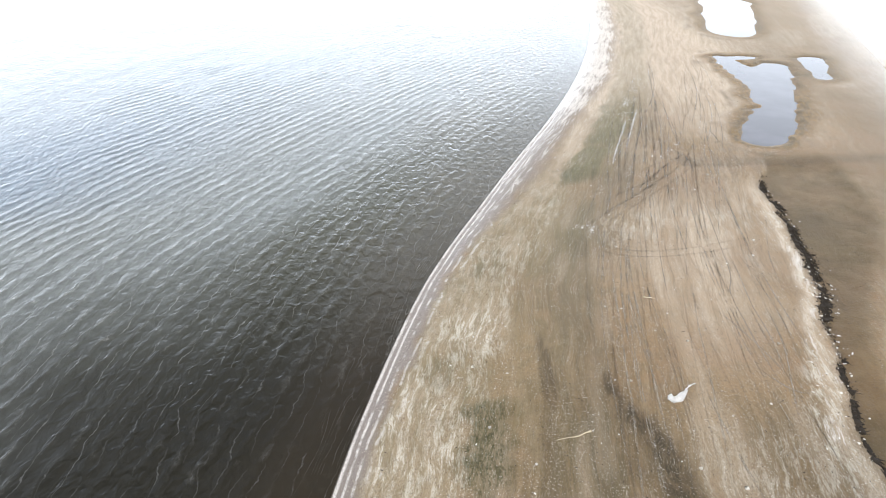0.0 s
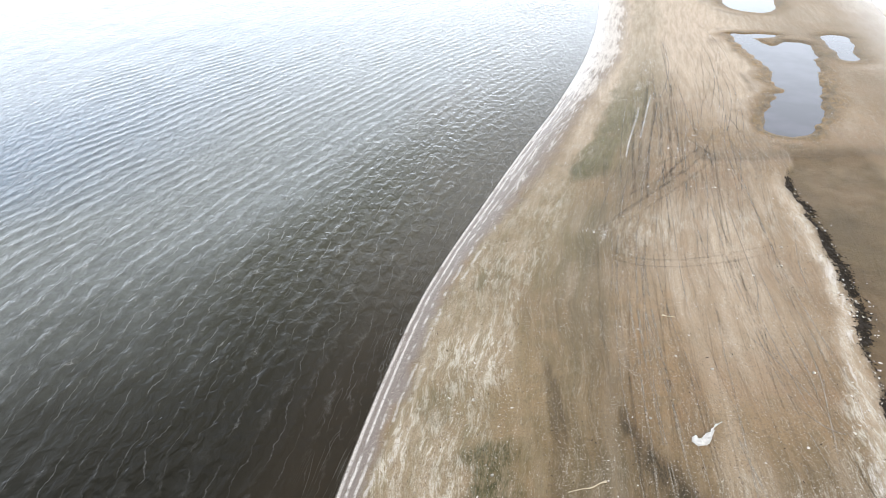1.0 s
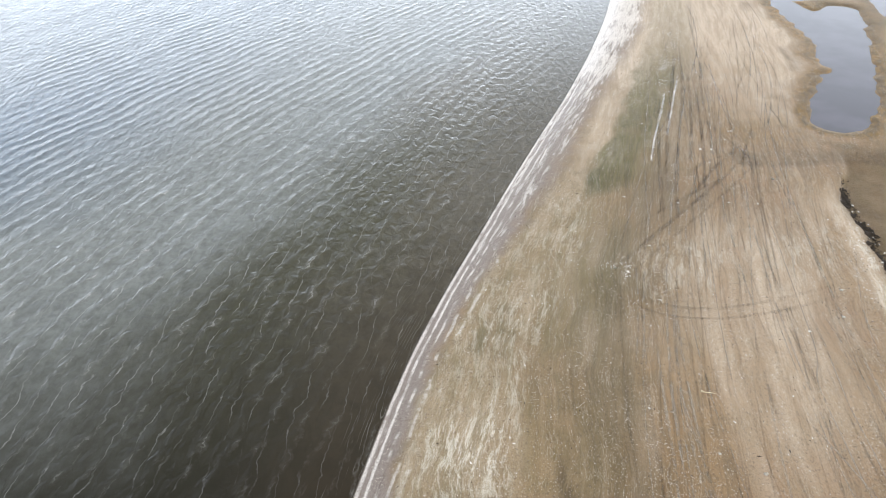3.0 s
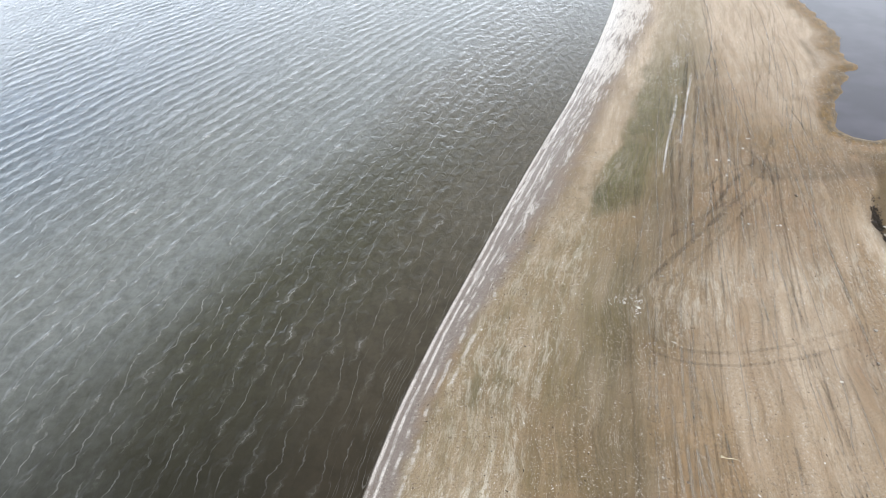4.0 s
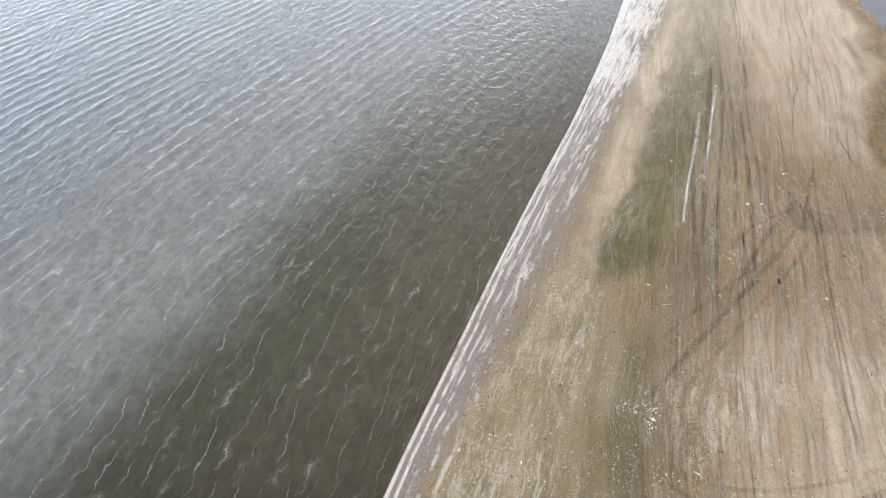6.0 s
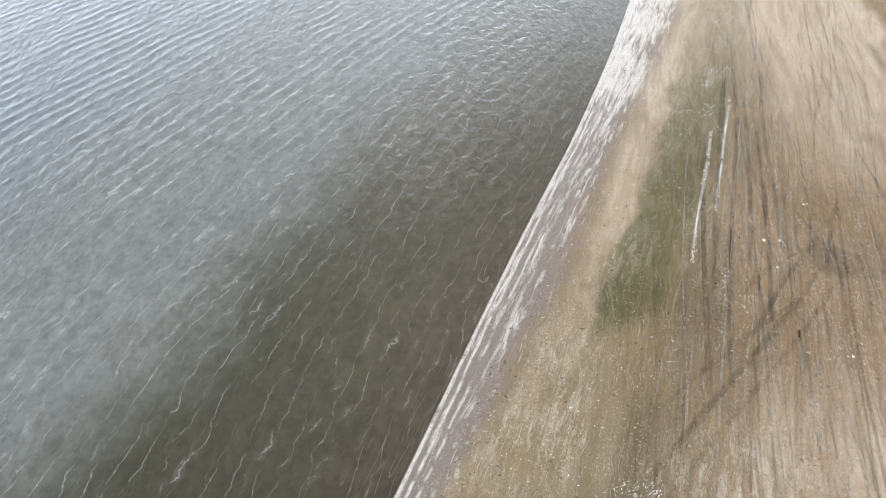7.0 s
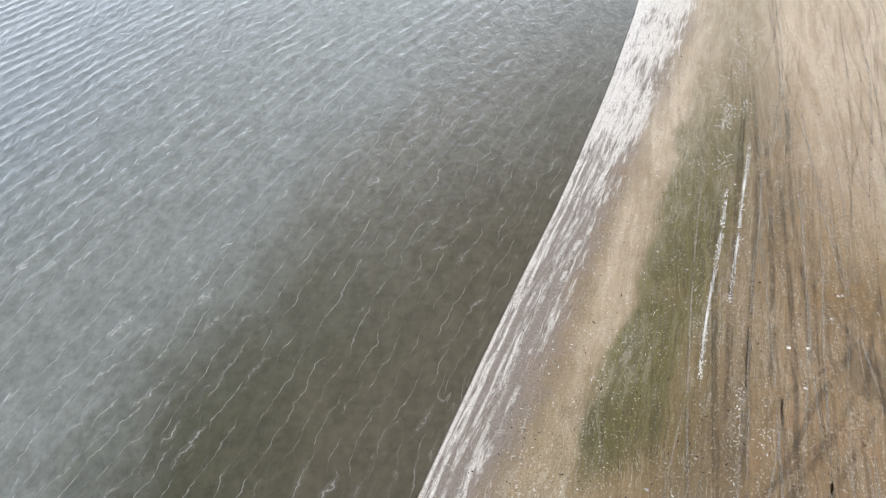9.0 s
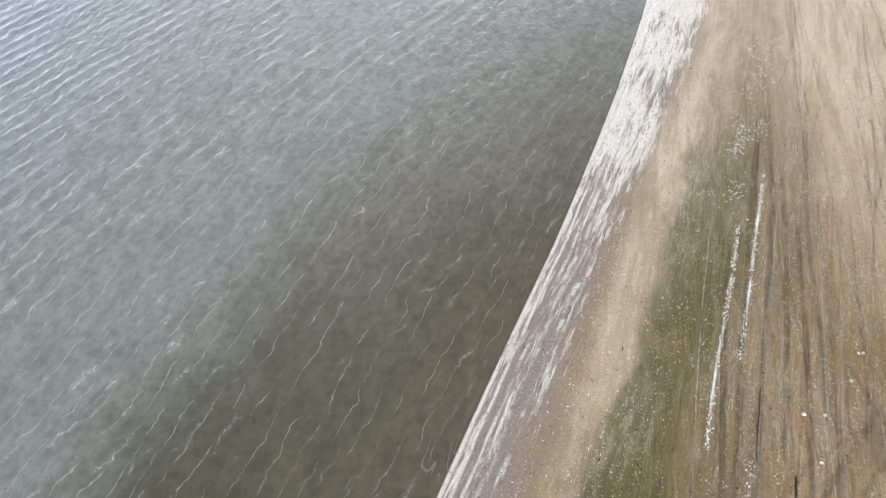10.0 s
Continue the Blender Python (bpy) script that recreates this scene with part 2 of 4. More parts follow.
def sea_material():
    n = Nodes("turbid_sea")
    w = n.where()
    off = n.attr("offshore")
    wash = n.noise(w, 0.05, 4, 0.55)
    mid = n.noise(w, 1.3, 5, 0.62)
    # brown silt over the shallows, a trough with dark weed, then paler milky water; all darker to the south, where
    # weaker sky reflection is painted in
    sway = n.math("MULTIPLY_ADD", wash, 16.0, n.math("MULTIPLY_ADD", n.noise(w, 0.22, 5, 0.65), 7.0, -11.5))
    c = n.mix(n.ramp(n.math("ADD", off, sway), 1.0, 17.0), (0.116, 0.103, 0.074), n.mix(n.attr("trough"), (0.176, 0.168, 0.142), (0.088, 0.087, 0.059)))
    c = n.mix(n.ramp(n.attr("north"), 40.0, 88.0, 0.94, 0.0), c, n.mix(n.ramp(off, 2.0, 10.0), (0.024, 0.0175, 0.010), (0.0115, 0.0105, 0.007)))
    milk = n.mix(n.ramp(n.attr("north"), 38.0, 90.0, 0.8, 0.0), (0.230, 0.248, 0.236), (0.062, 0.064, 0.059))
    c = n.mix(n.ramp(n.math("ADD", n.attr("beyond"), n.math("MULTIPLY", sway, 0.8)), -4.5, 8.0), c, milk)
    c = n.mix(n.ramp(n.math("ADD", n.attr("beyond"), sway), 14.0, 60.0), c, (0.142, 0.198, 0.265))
    # paler northwards: sky glare at grazing view painted into the water colour
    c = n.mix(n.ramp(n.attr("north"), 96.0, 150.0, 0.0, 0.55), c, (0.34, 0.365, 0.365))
    c = n.mix(n.ramp(mid, 0.36, 0.70, 0.0, 0.42), c, n.mix(0.6, c, (0.03, 0.027, 0.02)))
    c = n.mix(n.ramp(n.noise(w, 0.45, 5, 0.65, (1.3, 0.8, 1), 0.5), 0.40, 0.64, 0.0, 0.35), c, n.mix(0.6, c, (0.02, 0.018, 0.012)))
    wander = n.math("MULTIPLY_ADD", n.noise(w, 0.6, 4, 0.65), 7.0, n.attr("phase"))
    crest = n.math("COSINE", n.math("ADD", wander, -3.5))
    cross = n.math("COSINE", n.math("MULTIPLY_ADD", n.noise(w, 0.4, 3, 0.6), 6.0, n.math("ADD", n.math("MULTIPLY", n.attr("phase"), 1.31), n.math("MULTIPLY", n.attr("run"), 0.55))))
    gaps = n.noise(n.vec(n.math("MULTIPLY", n.attr("phase"), 0.16), n.math("MULTIPLY", n.attr("run"), 0.28)), 1.0, 4, 0.62)
    bright = n.math("MULTIPLY", n.math("MULTIPLY", n.ramp(gaps, 0.47, 0.66), n.ramp(n.attr("north"), 40.0, 84.0, 0.5, 1.0)), n.math("MULTIPLY_ADD", n.attr("lively"), 0.9, 0.1))
    line = n.math("MULTIPLY", n.ramp(crest, 0.96, 1.0), n.math("MULTIPLY", bright, 0.95))
    line = n.math("MAXIMUM", line, n.math("MULTIPLY", n.ramp(cross, 0.955, 1.0), n.ramp(gaps, 0.58, 0.38, 0.0, 0.6)))
    # wave backs lightened along the crests: sky reflection painted into the colour
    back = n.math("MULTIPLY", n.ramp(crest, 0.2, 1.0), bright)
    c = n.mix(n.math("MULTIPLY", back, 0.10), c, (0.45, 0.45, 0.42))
    # crest lines: slight foam plus sky glint on steep faces, painted white
    foam_glint = n.math("MULTIPLY", line, n.ramp(n.noise(w, 2.5, 4, 0.7), 0.25, 0.7, 0.25, 1.0))
    c = n.mix(n.math("MULTIPLY", foam_glint, n.math("MULTIPLY", n.ramp(off, 2.0, 20.0, 0.36, 0.66), n.ramp(n.attr("north"), 36.0, 84.0, 0.28, 0.85))), c, (0.62, 0.62, 0.60))
    # threads of foam that the last ripples leave along the waterline
    thread = n.noise(n.vec(n.math("MULTIPLY", off, 0.75), n.math("MULTIPLY", n.attr("run"), 0.05)), 1.0, 1, 0.4)
    thread = n.math("MULTIPLY_ADD", n.noise(w, 0.5, 4, 0.6), 0.06, thread)
    thread = n.math("PINGPONG", n.math("MULTIPLY", thread, 9.0), 0.5)
    thread = n.math("MULTIPLY", n.ramp(thread, 0.06, 0.0), n.ramp(off, 4.5, 0.6, 0.0, 0.17))
    thread = n.math("MULTIPLY", thread, n.ramp(n.noise(w, 0.3, 3, 0.6), 0.42, 0.60))
    c = n.mix(thread, c, (0.60, 0.59, 0.56))
    caps = n.math("MULTIPLY", n.ramp(crest, 0.88, 0.98), n.ramp(n.noise(n.vec(n.math("MULTIPLY", n.attr("phase"), 0.16), n.math("MULTIPLY", n.attr("run"), 0.3)), 1.0, 3, 0.6), 0.71, 0.75))
    c = n.mix(n.math("MULTIPLY", caps, n.ramp(off, 14.0, 26.0, 0.0, 0.8)), c, (0.75, 0.75, 0.74))
    rip = n.noise(w, 1.0, 2, 0.45, (1.15, 0.75, 1), 0.5)
    rip2 = n.noise(w, 1.0, 3, 0.5, (4.2, 3.0, 1))
    calm = n.math("MULTIPLY", n.ramp(off, 1.0, 13.0, 0.42, 1.0), n.ramp(n.attr("north"), 36.0, 84.0, 0.6, 1.0))
    sharp = n.math("MULTIPLY", n.ramp(crest, 0.3, 1.0), n.math("MULTIPLY", bright, 0.17))
    rip3 = n.math("MULTIPLY", n.math("COSINE", n.math("MULTIPLY_ADD", n.noise(w, 0.7, 4, 0.65), 9.0, n.math("MULTIPLY_ADD", n.attr("run"), 3.6, n.math("MULTIPLY", n.attr("phase"), 1.7)))), 0.025)
    nm = n.bump(n.math("MULTIPLY", calm, n.math("ADD", n.math("ADD", n.math("MULTIPLY", rip, n.ramp(off, 12.0, 30.0, 1.0, 0.62)), sharp), n.math("MULTIPLY_ADD", rip2, 0.11, rip3))), 1.0, 0.22)
    return n.surface(c, n.math("MULTIPLY_ADD", foam_glint, 0.4, 0.12), nm, ior=1.33, alpha=n.ramp(off, -0.12, 0.22, 0.15, 1.0))


def pool_material():
    n = Nodes("still_pool_water")
    w = n.where()
    c = n.mix(n.ramp(n.noise(w, 0.12, 3, 0.5), 0.35, 0.65), (0.120, 0.115, 0.135), (0.090, 0.086, 0.100))
    nm = n.bump(n.noise(w, 1.2, 3, 0.5), 0.05, 0.05)
    return n.surface(c, 0.04, nm, ior=1.33)


SAND, SEA, POOL = sand_material(), sea_material(), pool_material()

# ---- the lie of the land ----
# waterline: metres east of the flight's start at each distance north of it
SHORE_Y = np.array([-4000, -60, 0, 31, 42, 56, 65, 72, 83, 95.5, 106, 123, 139, 158, 183, 216, 260, 330, 600, 4000.0])
SHORE_X = np.array([-20, -16, -13.6, -10.2, -8.1, -4.7, -1.6, 1.3, 5.7, 10.9, 15.6, 22.2, 27.7, 33.2, 39.0, 44.8, 50, 54, 60, 60.0])


def smooth_line(y, ys, xs, soft=3.0):
    """A line through the given bends, its corners rounded over some metres."""
    return sum(np.interp(y + d * soft, ys, xs) for d in (-1.5, -0.75, 0, 0.75, 1.5)) / 5


def shore_x(y):
    return smooth_line(y, SHORE_Y, SHORE_X)


def hashed(ix, iy, seed):
    h = np.sin(ix * 127.1 + iy * 311.7 + seed * 74.7) * 43758.5453
    return h - np.floor(h)


def value_noise(x, y, seed=0):
    ix, iy = np.floor(x), np.floor(y)
    fx, fy = x - ix, y - iy
    fx, fy = fx * fx * (3 - 2 * fx), fy * fy * (3 - 2 * fy)
    a = hashed(ix, iy, seed) * (1 - fx) + hashed(ix + 1, iy, seed) * fx
    b = hashed(ix, iy + 1, seed) * (1 - fx) + hashed(ix + 1, iy + 1, seed) * fx
    return a * (1 - fy) + b * fy


def fbm(x, y, size, seed=0, octaves=4):
    """Noise about 0, within -1 and 1; size: metres across its largest forms."""
    total, weight = 0.0, 0.0
    for k in range(octaves):
        f = 2.0 ** k / size
        total = total + (value_noise(x * f + 17.3 * k, y * f - 9.1 * k, seed + k) - 0.5) * 0.5 ** k
        weight += 0.5 ** k
    return 2 * total / weight


def step(x, lo, hi):
    t = np.clip((x - lo) / (hi - lo), 0, 1)
    return t * t * (3 - 2 * t)


def inland(x, y):
    """Metres from the waterline, land positive."""
    slope = (shore_x(y + 2) - shore_x(y - 2)) / 4
    return (x - shore_x(y)) / np.sqrt(1 + slope ** 2)


def capsule(x, y, a, b, ra, rb):
    """Distance to a tapered blob between two places, inside negative."""
    ax, ay, bx, by = *a, *b
    dx, dy = bx - ax, by - ay
    t = np.clip(((x - ax) * dx + (y - ay) * dy) / (dx * dx + dy * dy), 0, 1)
    return np.hypot(x - ax - t * dx, y - ay - t * dy) - (ra + t * (rb - ra))


def pool_1(x, y):
    d = capsule(x, y, (50.2, 98.2), (55.0, 105.8), 3.1, 3.5)
    for a, b, ra, rb in (((55.0, 105.8), (59.6, 113.5), 3.5, 3.0), ((59.6, 113.5), (64.8, 130.5), 3.0, 5.0),
                         ((64.8, 130.5), (69.8, 139.5), 5.0, 3.6), ((63.4, 133.0), (62.3, 146.0), 3.8, 2.2), ((62.0, 147.6), (69.0, 147.2), 1.9, 0.9)):
        d = np.minimum(d, capsule(x, y, a, b, ra, rb))
    return d - 0.1 + 1.2 * fbm(x, y, 6.0, 31, 4) + 0.8 * fbm(x * 0.6, y, 2.0, 32, 3)


def pool_2(x, y):
    return capsule(x, y, (75.2, 174.0), (88.0, 214.0), 6.0, 8.0) + 1.8 * fbm(x, y, 9.0, 33, 4)


def pool_3(x, y):
    return capsule(x, y, (77.0, 131.4), (81.4, 145.0), 1.4, 2.3) + 1.0 * fbm(x, y, 5.0, 35, 4)


DITCH_Y = np.array([-40, 10, 30.6, 36.6, 42, 47.3, 53.6, 60, 65.7, 70.7, 77, 81.5, 86])
DITCH_X = np.array([24, 28.5, 30.1, 31.1, 32.5, 34.4, 37.0, 39.0, 40.4, 41.0, 41.0, 42.0, 46.0])
BANK_Y = np.array([-40, 30, 41, 50.7, 58.7, 71.8, 82, 90])
BANK_X = np.array([40, 34.5, 35.6, 40.2, 45.6, 52.3, 55.2, 56])


def ditch_x(y):
    return smooth_line(y, DITCH_Y, DITCH_X, 1.2) + 0.9 * fbm(y, y * 0 + 3.3, 5.0, 41, 4)


def channel(x, y):
    """How far inside the dry channel, by the steep west bank and the soft east one."""
    west = x - ditch_x(y)
    east = smooth_line(y, BANK_Y, BANK_X, 3.0) + 1.0 * fbm(x, y, 9.0, 43, 3) - x
    return west, east


def height(x, y):
    u = inland(x, y)
    land = 0.30 * (1 - np.exp(-np.maximum(u, 0) / 7.0)) + 0.05 * step(u, 0.2, 1.6)
    sea = -0.07 * np.maximum(-u, 0) ** 0.9
    z = np.where(u > 0, land, np.maximum(sea, -2.5))
    z = z + step(u, 1, 6) * (0.05 * fbm(x, y, 14.0, 5, 4) + 0.012 * fbm(x, y, 1.6, 8, 3))
    west, east = channel(x, y)
    drop = step(west, -0.15, 0.65) * step(east, -2.5, 2.5) * step(y, 92, 84)
    z = z - 0.42 * drop
    lip = np.exp(-((west + 0.5) / 0.6) ** 2) * step(y, 86, 80) * step(u, 8, 14)
    z = z + 0.05 * lip
    for d in (pool_1(x, y), pool_2(x, y), pool_3(x, y)):
        z = z - 0.34 * step(d, 1.6, -1.2)
    # the far side of the spit falls to wet flats
    far = step(x - (94 + (y - 138) * 0.335), -26, 26)
    return z * (1 - far) + far * 0.02


POOL_LEVEL = 0.16


TRACK_Y = np.array([-4000, 0, 45, 60, 75, 110, 200, 4000.0])
TRACK_X = np.array([-8, -3, 1.5, 3.6, 7.4, 17.0, 42.0, 42.0])


def track_x(y):
    """How far the drag marks of the beach drift east on their way north."""
    return smooth_line(y, TRACK_Y, TRACK_X, 6.0)


def across(x, y):
    return x - track_x(y) + 1.2 * fbm(x, y, 45.0, 45, 2)


def steps(*stretches):
    """Grid lines: start, then (end, spacing) pairs."""
    lines = [stretches[0]]
    for end, gap in stretches[1:]:
        count = max(1, round((end - lines[-1]) / gap))
        lines += list(np.linspace(lines[-1], end, count + 1)[1:])
    return np.array(lines)


def grid_mesh(name, xs, ys, zfun, keep=None):
    gx, gy = np.meshgrid(xs, ys)
    x, y = gx.ravel(), gy.ravel()
    z = zfun(x, y)
    nx, ny = len(xs), len(ys)
    i = np.arange(nx * ny).reshape(ny, nx)
    quads = np.stack((i[:-1, :-1], i[:-1, 1:], i[1:, 1:], i[1:, :-1]), -1).reshape(-1, 4)
    if keep is not None:
        quads = quads[keep(x[quads].mean(1), y[quads].mean(1))]
        used = np.unique(quads)
        back = np.zeros(nx * ny, int)
        back[used] = np.arange(len(used))
        quads, x, y, z = back[quads], x[used], y[used], z[used]
    me = bpy.data.meshes.new(name)
    me.vertices.add(len(x))
    me.vertices.foreach_set("co", np.stack((x, y, z), -1).astype(np.float32).ravel())
    me.loops.add(quads.size)
    me.loops.foreach_set("vertex_index", quads.astype(np.int32).ravel())
    me.polygons.add(len(quads))
    me.polygons.foreach_set("loop_start", np.arange(0, quads.size, 4, dtype=np.int32))
    me.update(calc_edges=True)
    me.shade_smooth()
    return me, x, y, z


def give(me, name, values):
    me.attributes.new(name, "FLOAT", "POINT").data.foreach_set("value", np.asarray(values, np.float32))


# a dark damp streak at the southern end
STREAK_Y = np.array([24, 30, 32.1, 33.8, 35.8, 37.2, 39.3, 41.8, 44.5, 60])
STREAK_X = np.array([15.4, 15.2, 15.1, 15.0, 14.5, 13.4, 12.7, 12.3, 12.4, 12.9])


def build_ground():
    xs = steps(-4500, (-600, 780), (-120, 40), (-30, 5), (-14, 1.0), (72, 0.3), (130, 1.0), (260, 5), (800, 45), (4500, 740))
    ys = steps(-4500, (-400, 820), (-20, 30), (22, 2), (152, 0.3), (230, 0.9), (330, 6), (900, 60), (4500, 720))
    me, x, y, z = grid_mesh("ground", xs, ys, height)
    u = inland(x, y)
    p = np.minimum(np.minimum(pool_1(x, y), pool_2(x, y)), pool_3(x, y))
    west, east = channel(x, y)
    inside = step(west, -0.2, 0.8) * step(east, -2.0, 2.0) * step(y, 93, 85)
    edge = u + 1.4 * fbm(x, y, 7.0, 51, 4)
    give(me, "inland", u)
    give(me, "along", y * 1.05)
    give(me, "across", across(x, y))
    k = 0.42 + 0.58 * step(y, 56, 90) + 0.40 * step(y, 108, 140)
    give(me, "swash", step(u + 0.9 * fbm(x, y, 5, 53, 4) + 0.5 * fbm(x, y, 1.2, 52, 2), 6.4 * k, 2.6 * k) * step(u, -0.35, 0.05))
    cover = 0.10 + 0.22 * step(y, 62, 84) + 0.15 * step(y, 92, 112) + 0.20 * step(y, 110, 132)
    cover = cover * (1 + 0.5 * fbm(x, y, 6.0, 49, 3)) * (0.9 + 0.2 * step(u, 1.6, 0.6))
    cover = np.clip(cover, 0, 1) * step(u, -0.15, 0.15) * step(u + 1.2 * fbm(x, y, 4, 50, 3), 6.0 * k, 3.0 * k)
    bank = np.exp(-((west + 1.0 + 0.9 * step(y, 52, 38)) / (0.6 + 0.9 * step(y, 52, 38))) ** 2) * step(y, 84, 68)
    give(me, "hash", np.maximum(cover, (0.22 + 0.5 * fbm(x, y, 1.6, 99, 3)) * bank))
    dun = np.maximum((0.9 - 0.4 * step(y, 76, 92)) * step(edge, 12.0, 8.5), 0.6 * step(edge, 20, 14) * step(y, 80, 68))
    give(me, "khaki", np.maximum(dun * step(edge, 3.2 * k, 5.0 * k), 0.5 * step(y, 98, 124) * step(edge, 7, 10) * step(edge, 18, 13)))
    a = across(x, y)
    pale = step(edge, 4 * k, 6 * k) * step(edge, 11.5, 7.5) * (0.42 - 0.10 * step(y, 50, 62) + 0.48 * step(y, 74, 92) + 0.2 * step(y, 100, 130)) * (0.75 + 0.6 * fbm(x, y, 4.0, 56, 4)) * (1 - 0.1 * step(y, 72, 84) * step(y, 116, 104))
    pale = pale + 0.7 * np.exp(-((a - 23.5 - 3 * fbm(x, y, 15, 62)) / 4.5) ** 2) * step(y, 38, 52) * step(y, 82, 66)
    pale = pale + 0.42 * step(fbm(a, y * 0.16, 2.6, 57), 0.05, 0.5) * step(u, 4, 8) * (1 - inside) * (1 - 0.6 * step(y, 70, 84))
    pale = pale + 0.9 * np.exp(-((west + 1.2) / 0.9) ** 2) * step(y, 84, 78)
    pale = pale + 0.85 * step(x, 34, 44) * step(y, 90, 98) * step(p, 1.5, 4.5) * step(x - 0.3 * y, 36, 22) * (0.7 + 0.5 * fbm(x, y, 9, 43, 3))
    pale = pale + 0.6 * np.exp(-((east + 2.5) / 2.0) ** 2) * step(y, 88, 80) * step(fbm(x, y, 5, 77), -0.2, 0.4)
    # far sand lightened northwards, distance haze put into its colour
    pale = pale + 0.8 * step(y, 96, 128) * step(u, 2, 5) * step(u, 13, 8) + 0.5 * step(y, 102, 130) * step(u, 8, 14) * step(p, 2, 5)
    pale = pale + 0.22 * step(y, 46, 56) * step(y, 86, 72) * step(u, 9, 13) * (1 - inside) * np.clip(0.6 + 0.9 * fbm(x, y, 5, 42, 4), 0, 1)
    for px, py, rx, ry in ((86, 165, 5, 10), (77.5, 125.5, 3.5, 2.0), (103, 181, 5, 16)):
        pale = pale + 0.8 * step(np.hypot((x - px - 0.4 * (y - py)) / rx, (y - py) / ry) + 0.5 * fbm(x, y, 6, 38, 3), 1.1, 0.5)
    give(me, "pale", np.clip(pale, 0, 1))
    give(me, "streaked", (0.35 + 0.65 * step(fbm(x, y, 22, 59), -0.5, 0.2)) * step(u, 8, 13) * (1 - 0.8 * inside) * step(x, 62, 46))
    give(me, "mud", 0.92 * np.clip(inside + 0.8 * step(west, 4, 12) * step(y, 104, 70) + 0.6 * step(x, 60, 74), 0, 1))
    # the algae keep a sharp seaward edge and fray inland among the wheel marks
    west_edge = u + 1.1 * fbm(x, y, 5.0, 61, 4) + 0.5 * fbm(a, y * 0.4, 1.0, 83, 3)
    east_edge = u + 1.6 * fbm(a, y * 0.15, 1.8, 84, 3)
    lawn = step(west_edge, 7.7, 8.9) * step(east_edge, 16.0, 12.6)
    algae = lawn * step(y + 3 * fbm(x, y, 6, 86, 3), 79, 84) * (1 - 0.62 * step(y, 106, 128)) * (1 - 0.3 * step(fbm(x, y, 6, 87, 3), 0.0, 0.5))
    algae = np.maximum(algae, 0.42 * step(west_edge, 8.2, 10.0) * step(east_edge, 16, 12.5) * step(y, 52, 62) * (0.7 + 0.6 * fbm(x, y, 9, 63)))
    algae = np.maximum(algae, 0.30 * step(edge, 6.0, 8) * step(edge, 13, 10) * step(fbm(x, y, 7, 88, 3), -0.1, 0.4) * step(y, 66, 56))
    give(me, "algae", np.clip(algae, 0, 1))
    growth = step(np.hypot((x - 1.5 - 0.10 * (y - 36)) / 2.3, (y - 35) / 5.5) + 0.8 * fbm(x, y, 2.4, 64, 4), 1.25, 0.45)
    growth = np.maximum(growth, 0.5 * step(np.hypot((x - 17.2) / 2.6, (y - 83.5) / 4.0) + 0.7 * fbm(x, y, 2.4, 37, 4), 1.2, 0.4))
    growth = np.maximum(growth, 0.55 * step(edge, 3.4, 4.6) * step(edge, 9, 7) * step(fbm(x, y, 3.5, 89, 4), 0.1, 0.45) * step(y, 72, 58))
    give(me, "mottle", np.clip(growth, 0, 1))
    band = np.exp(-((a - 9.0 - 1.2 * fbm(x, y, 7, 58, 3)) / 2.7) ** 4) * step(y, 80, 70) * (0.75 + 0.5 * fbm(a * 1.5, y * 0.3, 4, 36, 3))
    ruts = step(edge, 13, 15) * step(edge, 20, 16) * step(y, 72, 84) * (1 - 0.5 * step(y, 108, 126))
    low = 0.6 * step(u, 13, 18) * step(y + 4 * fbm(x, y, 14, 60), 46, 32)
    give(me, "trodden", np.clip(0.85 * band + 0.65 * ruts * (0.8 + 0.5 * fbm(x, y, 10, 90)) + low + 0.35 * step(edge, 12, 15) * step(edge, 24, 20) * step(y, 56, 66) * step(y, 86, 78), 0, 1))
    warm = 0.65 * step(np.hypot((x - 35) / 6.5, (y - 94) / 5.5) + 0.5 * fbm(x, y, 4, 92, 3), 1.1, 0.3)
    warm = np.maximum(warm, 0.55 * step(np.hypot((x - 24) / 9, (y - 33) / 6) + 0.5 * fbm(x, y, 5, 94, 3), 1.1, 0.3))
    warm = np.maximum(warm, (0.12 + 0.2 * step(y, 66, 80)) * step(fbm(x, y, 11, 96, 3), 0.05, 0.45) * step(u, 12, 16))
    give(me, "warm", np.clip(warm, 0, 1) * (1 - inside))
    salt = step(edge, 4.2 * k, 6.5 * k) * step(edge, 11.5, 8.5) * (0.35 + 0.65 * step(fbm(x, y, 7, 67, 3), -0.25, 0.3)) * (step(y, 92, 72) * (1 - 0.5 * step(y, 50, 62)) + 0.12 * step(y, 72, 92) * step(y, 150, 118))
    salt = salt + (0.42 - 0.32 * step(y, 68, 80)) * step(x, 12, 20) * step(fbm(x, y, 10, 68, 3), -0.1, 0.5) * (1 - inside) * step(p, 1, 4)
    give(me, "crust", np.clip(salt + 1.3 * bank * (0.8 + 0.5 * fbm(x, y, 2.5, 98, 3)), 0, 1))
    damp = 1.0 * np.exp(-((west - 0.40 - 0.3 * fbm(x, y, 2.5, 65, 3)) / (0.42 + 0.22 * step(y, 44, 56))) ** 2) * step(y, 84, 79) * (0.55 + 0.45 * step(fbm(x, y, 4, 65), -0.6, 0.1))
    damp = np.maximum(damp, 0.28 * inside * step(fbm(x, y, 7, 66), -0.1, 0.35))
